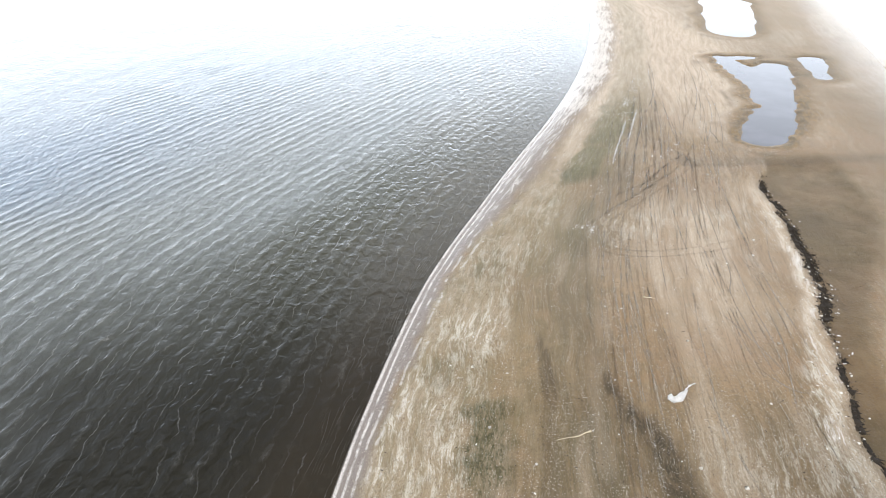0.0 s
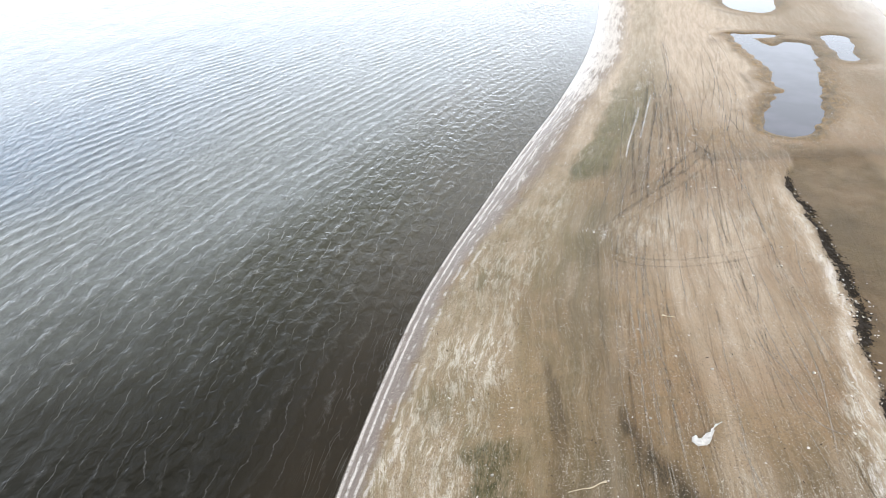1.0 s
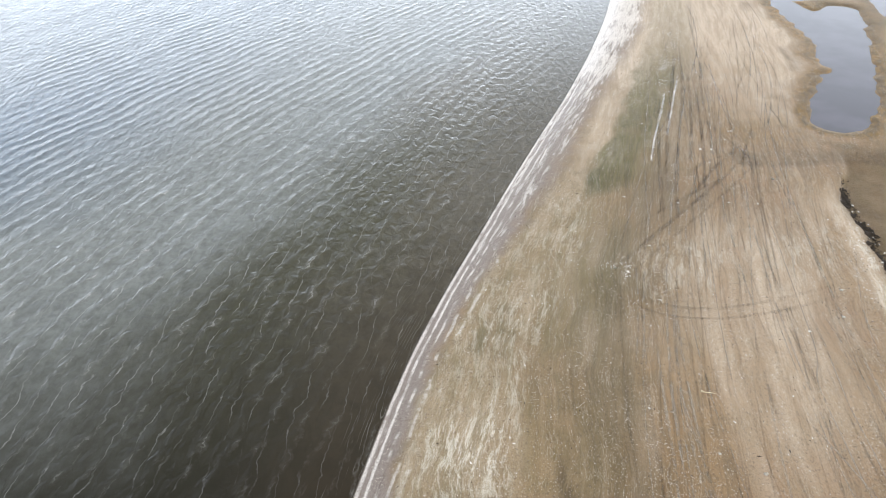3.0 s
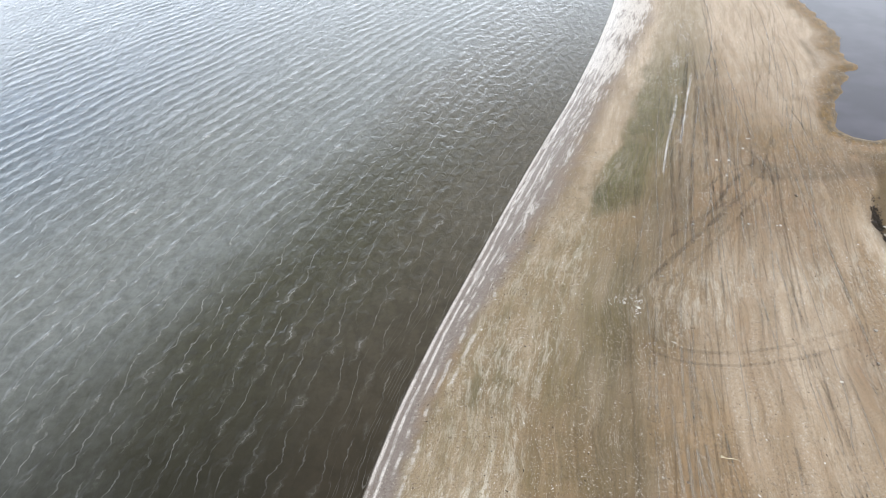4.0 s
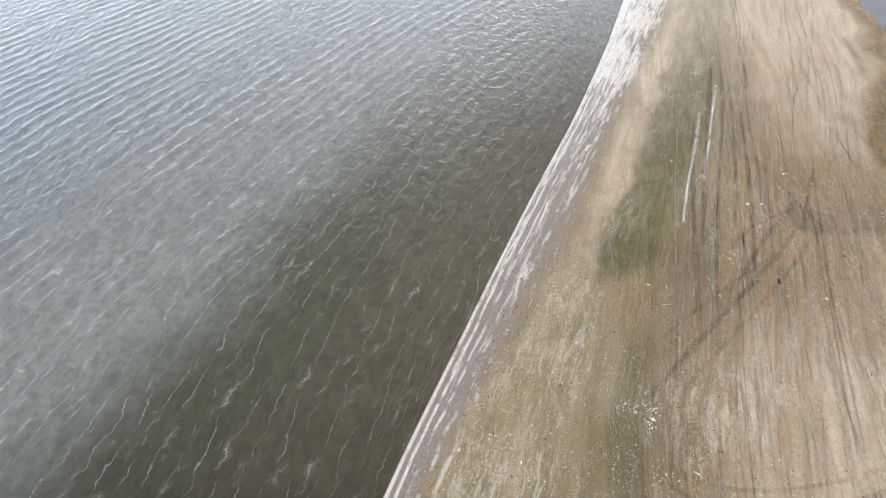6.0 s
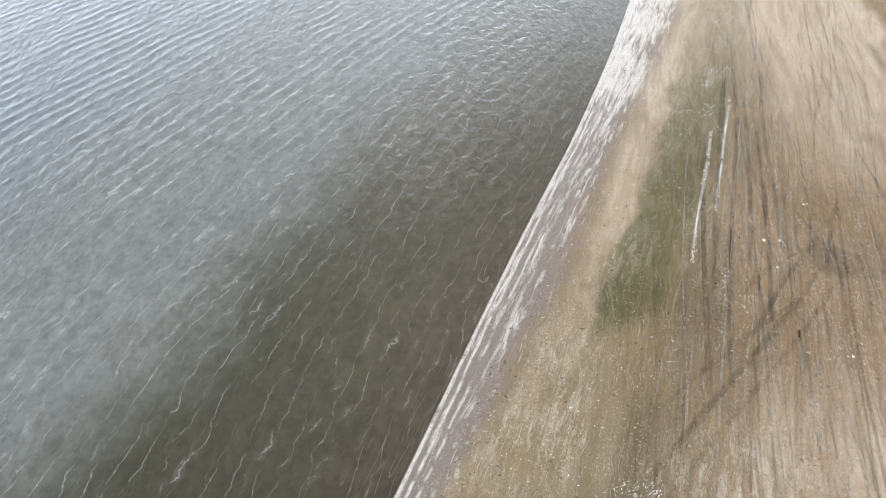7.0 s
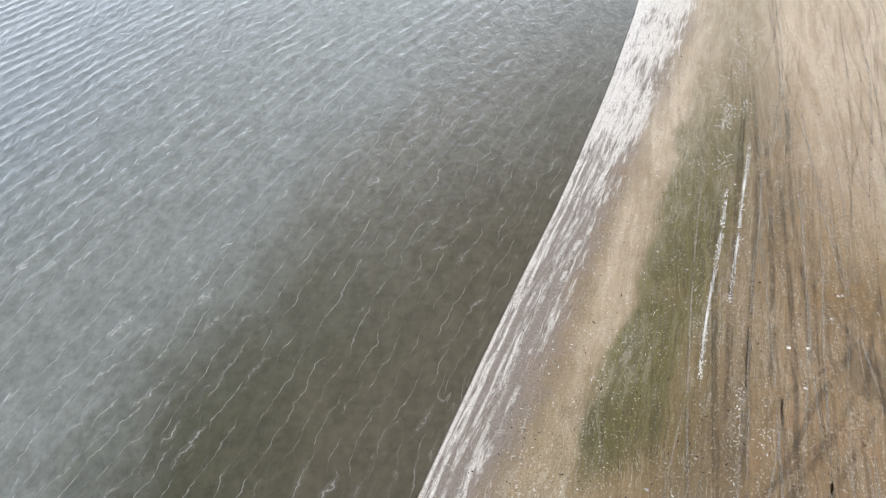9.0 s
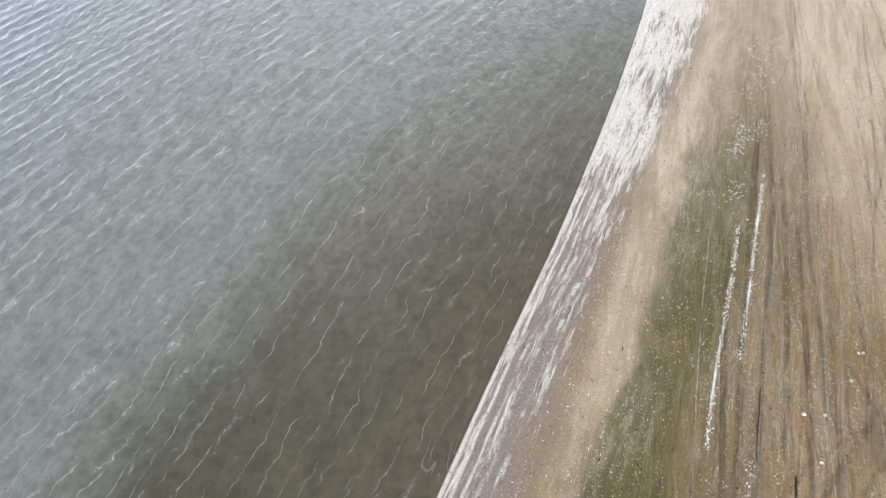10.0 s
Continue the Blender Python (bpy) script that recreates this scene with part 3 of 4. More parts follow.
    damp = np.maximum(damp, 0.4 * step(np.hypot((x - 44.5) / 3.2, (y - 70) / 5.5) + 0.6 * fbm(x, y, 3, 72, 4), 1.1, 0.3))
    damp = np.maximum(damp, 0.45 * step(x, 21, 29) * step(y + 3 * fbm(x, y, 5, 73), 42, 28))
    damp = np.maximum(damp, 0.6 * step(np.hypot((x - 51.5) / 5, (y - 88.5) / 1.8) + 0.7 * fbm(x, y, 3, 74, 4), 1.1, 0.3))
    damp = np.maximum(damp, 0.55 * np.exp(-((p - 4.6) / 1.1) ** 2) * step(fbm(x, y, 6, 75), -0.2, 0.3) * (x < 68 + 0.2 * (y - 150)))
    damp = np.maximum(damp, 0.5 * step(np.hypot((x - 35.5) / 4.5, (y - 89) / 2.6) + 0.5 * fbm(x, y, 3, 76, 3), 1.1, 0.2))
    # soft shadow bar across the beach, painted dark along with the damp
    damp = np.maximum(damp, 0.5 * np.exp(-((y - 88.5 - 0.02 * (x - 36)) / 1.8) ** 2) * step(x, 28, 46))
    damp = np.maximum(damp, 1.25 * np.exp(-((x - smooth_line(y, STREAK_Y, STREAK_X, 0.8) + 0.3 * fbm(x, y, 1.5, 46, 3)) / (0.6 + 0.9 * step(y, 42, 36))) ** 2) * step(y, 45.5, 40) * (0.45 + 0.55 * step(fbm(a * 1.6, y * 0.5, 1.4, 69, 4), -0.45, 0.25)))
    damp = np.maximum(damp, 0.35 * np.exp(-((a - 6.0) / 0.8) ** 2) * step(y, 68, 48) * step(fbm(a, y * 0.2, 1.5, 79, 3), -0.7, 0.2))
    damp = np.maximum(damp, 0.3 * np.exp(-((a - 10.2) / 1.5) ** 2) * step(y, 68, 40) * step(fbm(a, y * 0.2, 1.5, 80, 3), -0.7, 0.3))
    damp = np.maximum(damp, 0.65 * step(np.hypot((x - 7.2) / 0.9, (y - 44) / 7) + 0.35 * fbm(x, y, 3, 70), 1.0, 0.5))
    damp = np.maximum(damp, 0.4 * step(np.hypot((x - 13.4) / 3, (y - 35) / 9) + 0.3 * fbm(x, y, 4, 68), 1.0, 0.4))
    damp = np.maximum(damp, 0.6 * np.exp(-((p - 0.9) / 0.9) ** 2) * step(fbm(x, y, 5, 44, 3), -0.35, 0.25))
    spots = step(np.hypot((x - 42.0) / 5, (y - 55) / 6), 1.2, 0.5) * step(fbm(x * 1.6, y, 2.2, 82, 3), 0.25, 0.5)
    damp = np.maximum(damp, 0.8 * spots * inside)
    damp = np.maximum(damp, 0.12 * step(u, -0.2, -0.8))
    give(me, "damp", np.clip(damp, 0, 1))
    give(me, "ochre", np.clip(0.4 * step(np.hypot((x - 41) / 8, (y - 95) / 6) + 0.5 * fbm(x, y, 5, 78), 1.1, 0.3) + 1.1 * step(p + 1.5 * fbm(x, y, 4, 47, 3), 3.4 + 1.6 * step(x - 0.42 * y, 10, 18), 1.0) * (0.65 + 0.35 * step(fbm(x, y, 9, 71), -0.3, 0.3)) + 0.45 * inside, 0, 1))
    sheen = step(x - (94 + (y - 138) * 0.335), -16, 6)
    give(me, "wet", np.clip(0.8 * step(u, 4.0, 0.5) + 1.0 * sheen, 0, 1))
    me.materials.append(SAND)
    return tagged(new("ground", me), "tan beach sand with drag marks, shell grit and algae", "beach", kind="structure")


# the line of one wave front, bending east as it runs north
FRONT_Y = np.array([-4000, 0, 40, 55, 70, 85, 100, 120, 140, 4000.0])
FRONT_X = np.array([-600, -12, -4.5, -0.8, 4.5, 11.5, 19.8, 32.0, 46.5, 3200.0])


def wave_phase(x, y):
    """The swell's phase: offshore it runs in from the west, near the beach it bends to follow the waterline."""
    u = inland(x, y)
    plain = (x - smooth_line(y, FRONT_Y, FRONT_X, 8.0)) * 0.87
    d = plain + 2.2 * np.exp(np.minimum(u, 0) / 5.0)
    d = d + 1.2 * fbm(x, y, 13.0, 81, 3) + 0.3 * fbm(x, y, 3.0, 85, 2)
    return d * 2 * math.pi / 2.1


def lively(x, y):
    return step(fbm(x, y, 7.0, 91, 3), -0.45, 0.35)


def sea_height(x, y):
    u = inland(x, y)
    big = (0.5 + 0.5 * np.cos(wave_phase(x, y))) ** 3
    a = 0.075 * step(u, -0.3, -9.0) * (0.35 + 0.65 * lively(x, y))
    swell = 0.014 * np.sin((x * 0.95 - y * 0.3) * 2 * math.pi / 7.5 + 2 * fbm(x, y, 20, 95, 2))
    near = step(x, -185, -120) * step(y, 238, 190) * step(y, 18, 26)
    return near * (a * big + swell * step(u, -1, -12)) + near * 0.012 * fbm(x, y, 0.9, 97, 2) * step(u, 0, -4)


def build_sea():
    xs = steps(-4500, (-700, 760), (-190, 30), (-70, 0.9), (34, 0.36), (62, 1.0), (400, 40))
    ys = steps(-4500, (-400, 820), (-20, 30), (24, 2), (150, 0.36), (240, 0.9), (330, 6), (900, 60), (4500, 720))
    me, x, y, z = grid_mesh("sea", xs, ys, sea_height, lambda x, y: inland(x, y) < 1.5)
    give(me, "offshore", -inland(x, y))
    give(me, "phase", wave_phase(x, y))
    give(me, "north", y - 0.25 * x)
    give(me, "run", y + 0.3 * x)
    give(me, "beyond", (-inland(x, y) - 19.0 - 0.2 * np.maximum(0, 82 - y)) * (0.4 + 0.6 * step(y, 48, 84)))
    # trough fades northwards, its loss in grazing glare put into the colour
    give(me, "trough", step(y, 116, 82))
    give(me, "lively", lively(x, y) * step(x, -185, -110) * step(y, 238, 180))
    me.materials.append(SEA)
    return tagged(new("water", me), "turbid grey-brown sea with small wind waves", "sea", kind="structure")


def build_pool(dist, x0, x1, y0, y1):
    me, x, y, z = grid_mesh("pool", np.arange(x0, x1, 0.8), np.arange(y0, y1, 0.8), lambda x, y: 0 * x + POOL_LEVEL, lambda x, y: dist(x, y) < 1.2)
    me.materials.append(POOL)
    return tagged(new("water", me), "still shallow pool of grey water on the sand", "pool", kind="structure")


build_ground()
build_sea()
build_pool(pool_1, 40, 80, 88, 158)
build_pool(pool_2, 62, 106, 162, 230)
build_pool(pool_3, 70, 90, 126, 152)

# ---- marks and litter on the beach ----


def track_material(name, color, strength, gap):
    n = Nodes(name)
    w = n.where()
    fine = n.noise(w, 3.0, 4, 0.65)
    worn = n.noise(w, 0.35, 3, 0.6)
    a = n.math("MULTIPLY", n.attr("fade"), n.math("MULTIPLY", n.ramp(n.math("MULTIPLY_ADD", fine, 0.6, worn), gap - 0.12, gap + 0.18), strength))
    dark = tuple(v * 0.7 for v in color)
    return n.surface(n.mix(n.ramp(fine, 0.3, 0.7), color, dark), 0.6, n.bump(fine, 0.5, 0.05), alpha=a)


RUT = track_material("pressed_damp_sand", (0.12, 0.09, 0.06), 0.15, 0.68)
RUT_FIRM = track_material("firmly_pressed_sand", (0.10, 0.076, 0.05), 0.30, 0.68)
RUT_PALE = track_material("dry_turned_sand", (0.50, 0.44, 0.36), 0.42, 0.72)
RUT_FAINT = track_material("faintly_pressed_sand", (0.11, 0.083, 0.055), 0.17, 0.64)
RUT_LIGHT = track_material("light_dry_sand", (0.52, 0.44, 0.35), 0.6, 0.66)
RUT_SHELL = track_material("crushed_white_shell", (0.82, 0.79, 0.73), 1.0, 0.74)


def along_points(points, gap=0.5):
    """Places at even gaps on a smooth line through a few points."""
    p = [Vector((*q, 0)) for q in points]
    p = [p[0] * 2 - p[1]] + p + [p[-1] * 2 - p[-2]]
    out = []
    for a, b, c, d in zip(p, p[1:], p[2:], p[3:]):
        count = max(2, int((c - b).length / gap))
        for k in range(count):
            t = k / count
            out.append(0.5 * (2 * b + (c - a) * t + (2 * a - 5 * b + 4 * c - d) * t * t + (3 * b - a - 3 * c + d) * t ** 3))
    return out + [p[-2]]


def rut(points, width, material, label, side=0.0, wobble=0.12, seed=1):
    """A wheel's rut: a shallow groove between two low shoulders."""
    line = along_points(points)
    profile = ((-1.0, 0.008, 0.0), (-0.62, 0.03, 0.7), (-0.3, 0.014, 1.0), (0.3, 0.014, 1.0), (0.62, 0.03, 0.7), (1.0, 0.008, 0.0))
    n = len(line)
    place = np.array([(q.x, q.y) for q in line])
    d = np.gradient(place, axis=0)
    d /= np.hypot(d[:, 0], d[:, 1])[:, None]
    nrm = np.stack((d[:, 1], -d[:, 0]), -1)
    s = np.arange(n) * 0.5
    place = place + nrm * (side + wobble * fbm(s, s * 0 + seed, 6.0, seed, 3))[:, None]
    half = width / 2 * (1 + 0.25 * fbm(s, s * 0 + 7.7, 3.0, seed + 5, 2))
    verts, fade = [], []
    for o, h, f in profile:
        p = place + nrm * (o * half)[:, None]
        verts.append(np.column_stack((p, height(p[:, 0], p[:, 1]) + h + 0.006)))
        fade.append(f * np.minimum(1, np.minimum(s, s[::-1]) / min(6.0, 0.15 * n)))
    verts = np.stack(verts, 1).reshape(-1, 3)
    m = len(profile)
    faces = [(i * m + j, i * m + j + 1, (i + 1) * m + j + 1, (i + 1) * m + j) for i in range(n - 1) for j in range(m - 1)]
    me = bpy.data.meshes.new("tyre_track")
    me.from_pydata(verts.tolist(), [], faces)
    me.shade_smooth()
    give(me, "fade", np.stack(fade, 1).ravel())
    me.materials.append(material)
    return tagged(new("tyre_track", me), label, "tyre track", "tyre tracks", "structure")


def build_tracks():
    dark = "dark tyre rut pressed into damp tan sand"
    white = "white tyre rut filled with crushed shell"
    # a pair of shell-filled wheel ruts beside the algae
    rut([(23.6, 88.6), (24.4, 91.2), (26.1, 96.0), (28.5, 102.5), (30.0, 107.0)], 0.26, RUT_SHELL, white, wobble=0.05, seed=3)
    rut([(27.2, 95.0), (28.6, 98.9), (29.9, 102.6), (31.6, 107.5), (33.6, 113.0)], 0.24, RUT_SHELL, white, wobble=0.05, seed=4)
    # a vehicle that swung across the beach
    arc = [(12.5, 67.0), (15.1, 64.6), (18.3, 62.5), (22.7, 61.9), (27.4, 62.5), (31.5, 63.6), (36.0, 65.0)]
    rut(arc, 0.42, RUT_FAINT, dark, seed=6)
    rut(arc[1:], 0.42, RUT_FAINT, dark, side=-1.35, seed=7)
    # diagonal tracks that meet by the channel's head
    diag = [(36.2, 90.4), (34.7, 88.7), (27.5, 81.1), (23.6, 77.2), (19.5, 73.2), (14.5, 68.0)]
    rut(diag, 0.6, RUT_FIRM, dark, seed=8)
    rut(diag, 0.5, RUT, dark, side=-1.5, seed=9)
    rut([(33.2, 86.4), (31.8, 85.4), (26.4, 81.4), (22.0, 78.2), (17.5, 74.6)], 0.45, RUT, dark, seed=10)
    rut([(36.5, 90.9), (34.2, 90.2), (32.2, 89.3), (29.7, 87.9), (28.2, 86.5), (26.0, 84.6)], 0.45, RUT, dark, seed=11)
    rut([(36.0, 92.8), (33.4, 89.8), (30.6, 86.9), (28.0, 83.4), (25.0, 79.8)], 0.5, RUT_FIRM, dark, seed=13)
    rut([(38.5, 96.5), (36.4, 92.6), (34.4, 88.4), (32.8, 84.0)], 0.45, RUT_FIRM, dark, seed=14)
    rut([(33.0, 99.0), (34.2, 94.0), (35.2, 89.5), (37.0, 84.0)], 0.45, RUT, dark, seed=15)
    # wide, faint strip that draws the same bar of shade
    rut([(32.0, 87.2), (37.0, 87.4), (43.0, 87.6), (49.0, 87.9)], 1.4, RUT, dark, wobble=0.5, seed=12)
    # deep wheel marks beside the shell-filled ruts
    for k, (a, y0, y1) in enumerate(((13.6, 76, 108), (14.7, 80, 122), (15.9, 72, 126), (17.0, 84, 118), (18.3, 78, 112), (19.6, 90, 124))):
        rut([(a + 0.5 * math.sin(k + 0.11 * y) + float(track_x(np.array(y))), y) for y in np.linspace(y0, y1, 6)], 0.5, RUT_FIRM, dark, seed=30 + k)
    pale = "pale tyre rut of dry turned sand"
    for k, line in enumerate(([(33.2, 78.3), (31.5, 69.1), (29.6, 58.5), (28.1, 54.6), (27.6, 48.9), (27.2, 42.5), (27.5, 39.8)],
                              [(31.0, 62.0), (30.0, 55.8), (29.4, 52.0), (28.9, 46.0), (27.6, 40.3)],
                              [(30.6, 51.0), (29.6, 45.5), (28.0, 40.6), (26.5, 36.0)],
                              [(26.0, 43.0), (27.6, 40.4), (30.0, 39.2)],
                              [(25.5, 52.0), (27.5, 46.0), (28.3, 41.0)])):
        rut(line, 0.17, RUT_LIGHT, pale, seed=20 + k)
    # many single ruts that run with the beach
    rng = random.Random(5)
    for k in range(190):
        a = rng.uniform(9.0, 31.0)
        y0 = rng.uniform(24, 122)
        y1 = y0 + rng.uniform(14, 44)
        lean = rng.uniform(-2.6, 2.6) if y0 < 74 else rng.uniform(-4.5, 3.0)
        bow = rng.uniform(-0.8, 0.8) if y0 < 74 else rng.uniform(-2.0, 2.0)
        pts = [(a + float(track_x(np.array(y))) + lean * (y - y0) / (y1 - y0) + bow * math.sin(math.pi * (y - y0) / (y1 - y0)), y) for y in np.linspace(y0, y1, 5)]
        if min(p[0] - float(shore_x(np.array(p[1]))) for p in pts) < 10 or max(p[0] - float(ditch_x(np.array(p[1]))) for p in pts if p[1] < 86 or True) > -1.0 and y0 < 86:
            continue
        rut(pts, rng.uniform(0.12, 0.28), rng.choice((RUT, RUT, RUT_PALE)), dark, seed=40 + k)


def scatter(count, area, density, seed):
    """Random places in an area (x0, x1, y0, y1), kept by a density from 0 to 1."""
    r = np.random.RandomState(seed)
    x, y = r.uniform(area[0], area[1], count), r.uniform(area[2], area[3], count)
    keep = r.uniform(0, 1, count) < density(x, y)
    return x[keep], y[keep], r


def flakes(name, x, y, size, longness, lift, material, label, category, r):
    """Small curved flakes strewn on the sand, joined into one mesh."""
    n = len(x)
    rim = 6
    ang = np.linspace(0, 2 * math.pi, rim, endpoint=False)[None] + r.uniform(-0.3, 0.3, (n, rim))
    rad = r.uniform(0.7, 1.2, (n, rim)) * (size / 2)[:, None]
    px, py = np.cos(ang) * rad * longness[:, None], np.sin(ang) * rad
    turn = r.uniform(0, math.pi, n)[:, None]
    qx, qy = px * np.cos(turn) - py * np.sin(turn), px * np.sin(turn) + py * np.cos(turn)
    tilt, way = r.uniform(0, 0.35, n)[:, None], r.uniform(0, 2 * math.pi, n)[:, None]
    base = height(x, y)[:, None] + 0.012
    z = base + (qx * np.cos(way) + qy * np.sin(way)) * tilt
    z = np.maximum(z, base - 0.004)
    top = base[:, 0] + lift * size
    verts = np.concatenate((np.stack((x[:, None] + qx, y[:, None] + qy, z), -1), np.stack((x, y, top), -1)[:, None]), 1).reshape(-1, 3)
    i = np.arange(n)[:, None] * (rim + 1)
    k = np.arange(rim)[None]
    faces = np.stack((i + k, i + (k + 1) % rim, np.broadcast_to(i + rim, (n, rim))), -1).reshape(-1, 3)
    me = bpy.data.meshes.new(name)
    me.from_pydata(verts.tolist(), [], faces.tolist())
    me.materials.append(material)
    return tagged(new(name, me), label, category, kind="stuff")


def litter_material(name, a, b, rough=0.5):
    n = Nodes(name)
    g = n.nt.nodes.new("ShaderNodeNewGeometry")
    f = n.noise(n.where(), 12.0, 3, 0.6)
    return n.surface(n.mix(n.math("MULTIPLY_ADD", f, 0.5, n.math("MULTIPLY", g.outputs["Random Per Island"], 0.6)), a, b), rough)


SHELL = litter_material("bleached_shell", (0.88, 0.87, 0.84), (0.66, 0.62, 0.56))
WEED = litter_material("dry_dark_weed", (0.012, 0.010, 0.008), (0.040, 0.031, 0.022), 1.0)


def on_beach(x, y):
    p = np.minimum(np.minimum(pool_1(x, y), pool_2(x, y)), pool_3(x, y))
    return step(inland(x, y), 1.0, 3.0) * (p > 0.5)


def build_litter():
    def shells(x, y):
        west, east = channel(x, y)
        u = inland(x, y)
        d = 0.03 + 0.18 * step(fbm(x, y, 5, 101, 3), 0.05, 0.6)
        d = d + 1.3 * np.exp(-((west + 1.6) / 1.5) ** 2) * (y < 86) + 0.15 * np.exp(-((u - 9.5) / 2.5) ** 2) * step(y, 75, 55)
        d = d + 0.35 * np.exp(-((x - track_x(y) - 14.5) / 2.0) ** 2) * step(y, 56, 64) * step(y, 84, 74)
        d = d * (1 - 0.85 * step(u, 8, 10) * step(u, 18, 15) * step(y, 80, 88))
        d = d + 1.6 * np.exp(-((x - track_x(y) - 13.6) / 1.5) ** 2) * step(y, 106, 114) * step(fbm(x, y, 4, 104, 3), -0.2, 0.4)
        return np.clip(d * 0.6, 0, 1) * on_beach(x, y) * (1 - 0.75 * step(west, 0.8, 2.0) * (y < 92)) * (1 - 0.7 * step(y, 66, 78) * step(y, 112, 104))
    x, y, r = scatter(60000, (-10, 62, 26, 150), shells, 7)
    flakes("shell_litter", x, y, r.uniform(0.025, 0.055, len(x)) + 0.10 * r.power(0.08, len(x)), r.uniform(1.0, 2.6, len(x)), 0.14, SHELL,
           "small white shell fragments strewn over tan sand", "shells", r)
    # shell crushed into the two wheel ruts
    r = np.random.RandomState(17)
    for line in ([(23.6, 88.6), (24.4, 91.2), (26.1, 96.0), (28.5, 102.5), (30.0, 107.0)], [(27.2, 95.0), (28.6, 98.9), (29.9, 102.6), (31.6, 107.5), (33.6, 113.0)]):
        pts = np.array([(q.x, q.y) for q in along_points(line, 0.04)])
        pts = pts[fbm(pts[:, 1], pts[:, 0] * 0, 1.8, 19, 3) > -0.35]
        pts = pts + r.normal(0, 0.09, pts.shape)
        flakes("shell_litter", pts[:, 0], pts[:, 1], r.uniform(0.04, 0.11, len(pts)), r.uniform(1.0, 2.0, len(pts)), 0.14, SHELL,
               "white shell fragments crushed into a wheel rut", "shells", r)
    # loose drifts of shell beside the ruts and over the trodden sand
    drifts = ((32.9, 117.7, 0.5, 1.1, 90), (32.2, 116.0, 0.4, 0.6, 50), (30.7, 110.8, 0.5, 0.7, 40), (29.0, 110.6, 0.9, 0.35, 14), (36.2, 125.4, 0.8, 1.5, 90), (34.7, 118.8, 0.5, 0.9, 60), (38.4, 130.2, 1.5, 2.0, 120),
              (24.5, 83.4, 0.2, 2.2, 45), (26.8, 84.5, 0.35, 0.5, 30), (15.1, 69.5, 0.7, 0.3, 40), (16.4, 68.7, 0.25, 0.9, 60), (16.1, 64.0, 0.5, 0.5, 25), (26.0, 87.6, 0.15, 1.6, 50))
    for dx, dy, sx, sy, count in drifts:
        px, py = r.normal(dx, sx, count), r.normal(dy, sy, count)
        px = px + (py - dy) * 0.3
        flakes("shell_litter", px, py, r.uniform(0.03, 0.085, count) * (1.35 if dy > 105 else 1.0), r.uniform(1.0, 2.4, count), 0.14, SHELL, "loose drift of white shell fragments on trodden sand", "shells", r)
    # pale splashes and feathers where the sand is trodden near the water
    x, y, r = scatter(4200, (-6, 44, 60, 150), lambda x, y: step(inland(x, y), 2.0, 4.5) * step(inland(x, y), 15, 9), 9)
    flakes("pale_specks", x, y, r.uniform(0.03, 0.065, len(x)), r.uniform(2.0, 4.0, len(x)), 0.1, SHELL,
           "thin white flecks scattered over trodden sand", "flecks", r)
    # dark crumbs of weed
    x, y, r = scatter(12000, (-8, 62, 26, 130), lambda x, y: on_beach(x, y) * (0.1 + 0.4 * step(fbm(x, y, 7, 103, 3), 0.1, 0.5) + 0.3 * step(inland(x, y), 11, 8) * step(y, 74, 84)), 11)
    flakes("weed_crumbs", x, y, r.uniform(0.03, 0.09, len(x)), r.uniform(1.2, 4.0, len(x)), 0.2, WEED,
           "dark crumbs of dried weed on the sand", "weed", r)
    # wrack that lies along the foot of the channel's steep bank
    y = np.random.RandomState(13).uniform(27, 84, 15000)
    r = np.random.RandomState(14)
    x = ditch_x(y) + 0.45 + r.normal(0, 1, len(y)) * (0.18 + 0.24 * np.exp(-((y - 58) / 9) ** 2)) + 0.5 * step(y, 60, 70) * r.uniform(0, 1, len(y)) ** 3 * 1.6
    keep = r.uniform(0, 1, len(y)) < np.clip(0.05 + 1.5 * fbm(x, y, 2.5, 107, 3) + 0.45 * np.exp(-((y - 59) / 13) ** 2), 0.02, 1)
    x, y = x[keep], y[keep]
    flakes("wrack_line", x, y, r.uniform(0.05, 0.16, len(x)) + 0.12 * r.power(0.15, len(x)), r.uniform(1.0, 3.2, len(x)), 0.45, WEED,
           "dark tangled weed and debris along the channel bank", "wrack", r)
    # pale scraps caught in the wrack
    y = r.normal(57, 11, 150)
    y = y[(y > 34) & (y < 80)]
    x = ditch_x(y) + 0.6 + r.normal(0, 0.7, len(y))
    flakes("pale_scraps", x, y, r.uniform(0.08, 0.22, len(x)), r.uniform(1.0, 2.2, len(x)), 0.4, SHELL, "pale scraps and shells caught in dark wrack", "scraps", r)


def strip(bm, line, radius, sides=6):
    """A tapered round rod along a line of (point, thickness) in a bmesh."""
    rings = []
    for i, (p, k) in enumerate(line):
        d = (line[min(i + 1, len(line) - 1)][0] - line[max(i - 1, 0)][0]).normalized()
        a = d.orthogonal().normalized()
        b = d.cross(a)
        rings.append([bm.verts.new(p + (a * math.cos(2 * math.pi * j / sides) + b * math.sin(2 * math.pi * j / sides)) * radius * k) for j in range(sides)])
    for r0, r1 in zip(rings, rings[1:]):
        for j in range(sides):
            bm.faces.new((r0[j], r0[(j + 1) % sides], r1[(j + 1) % sides], r1[j]))
    bm.faces.new(rings[0][::-1])
    bm.faces.new(rings[-1])


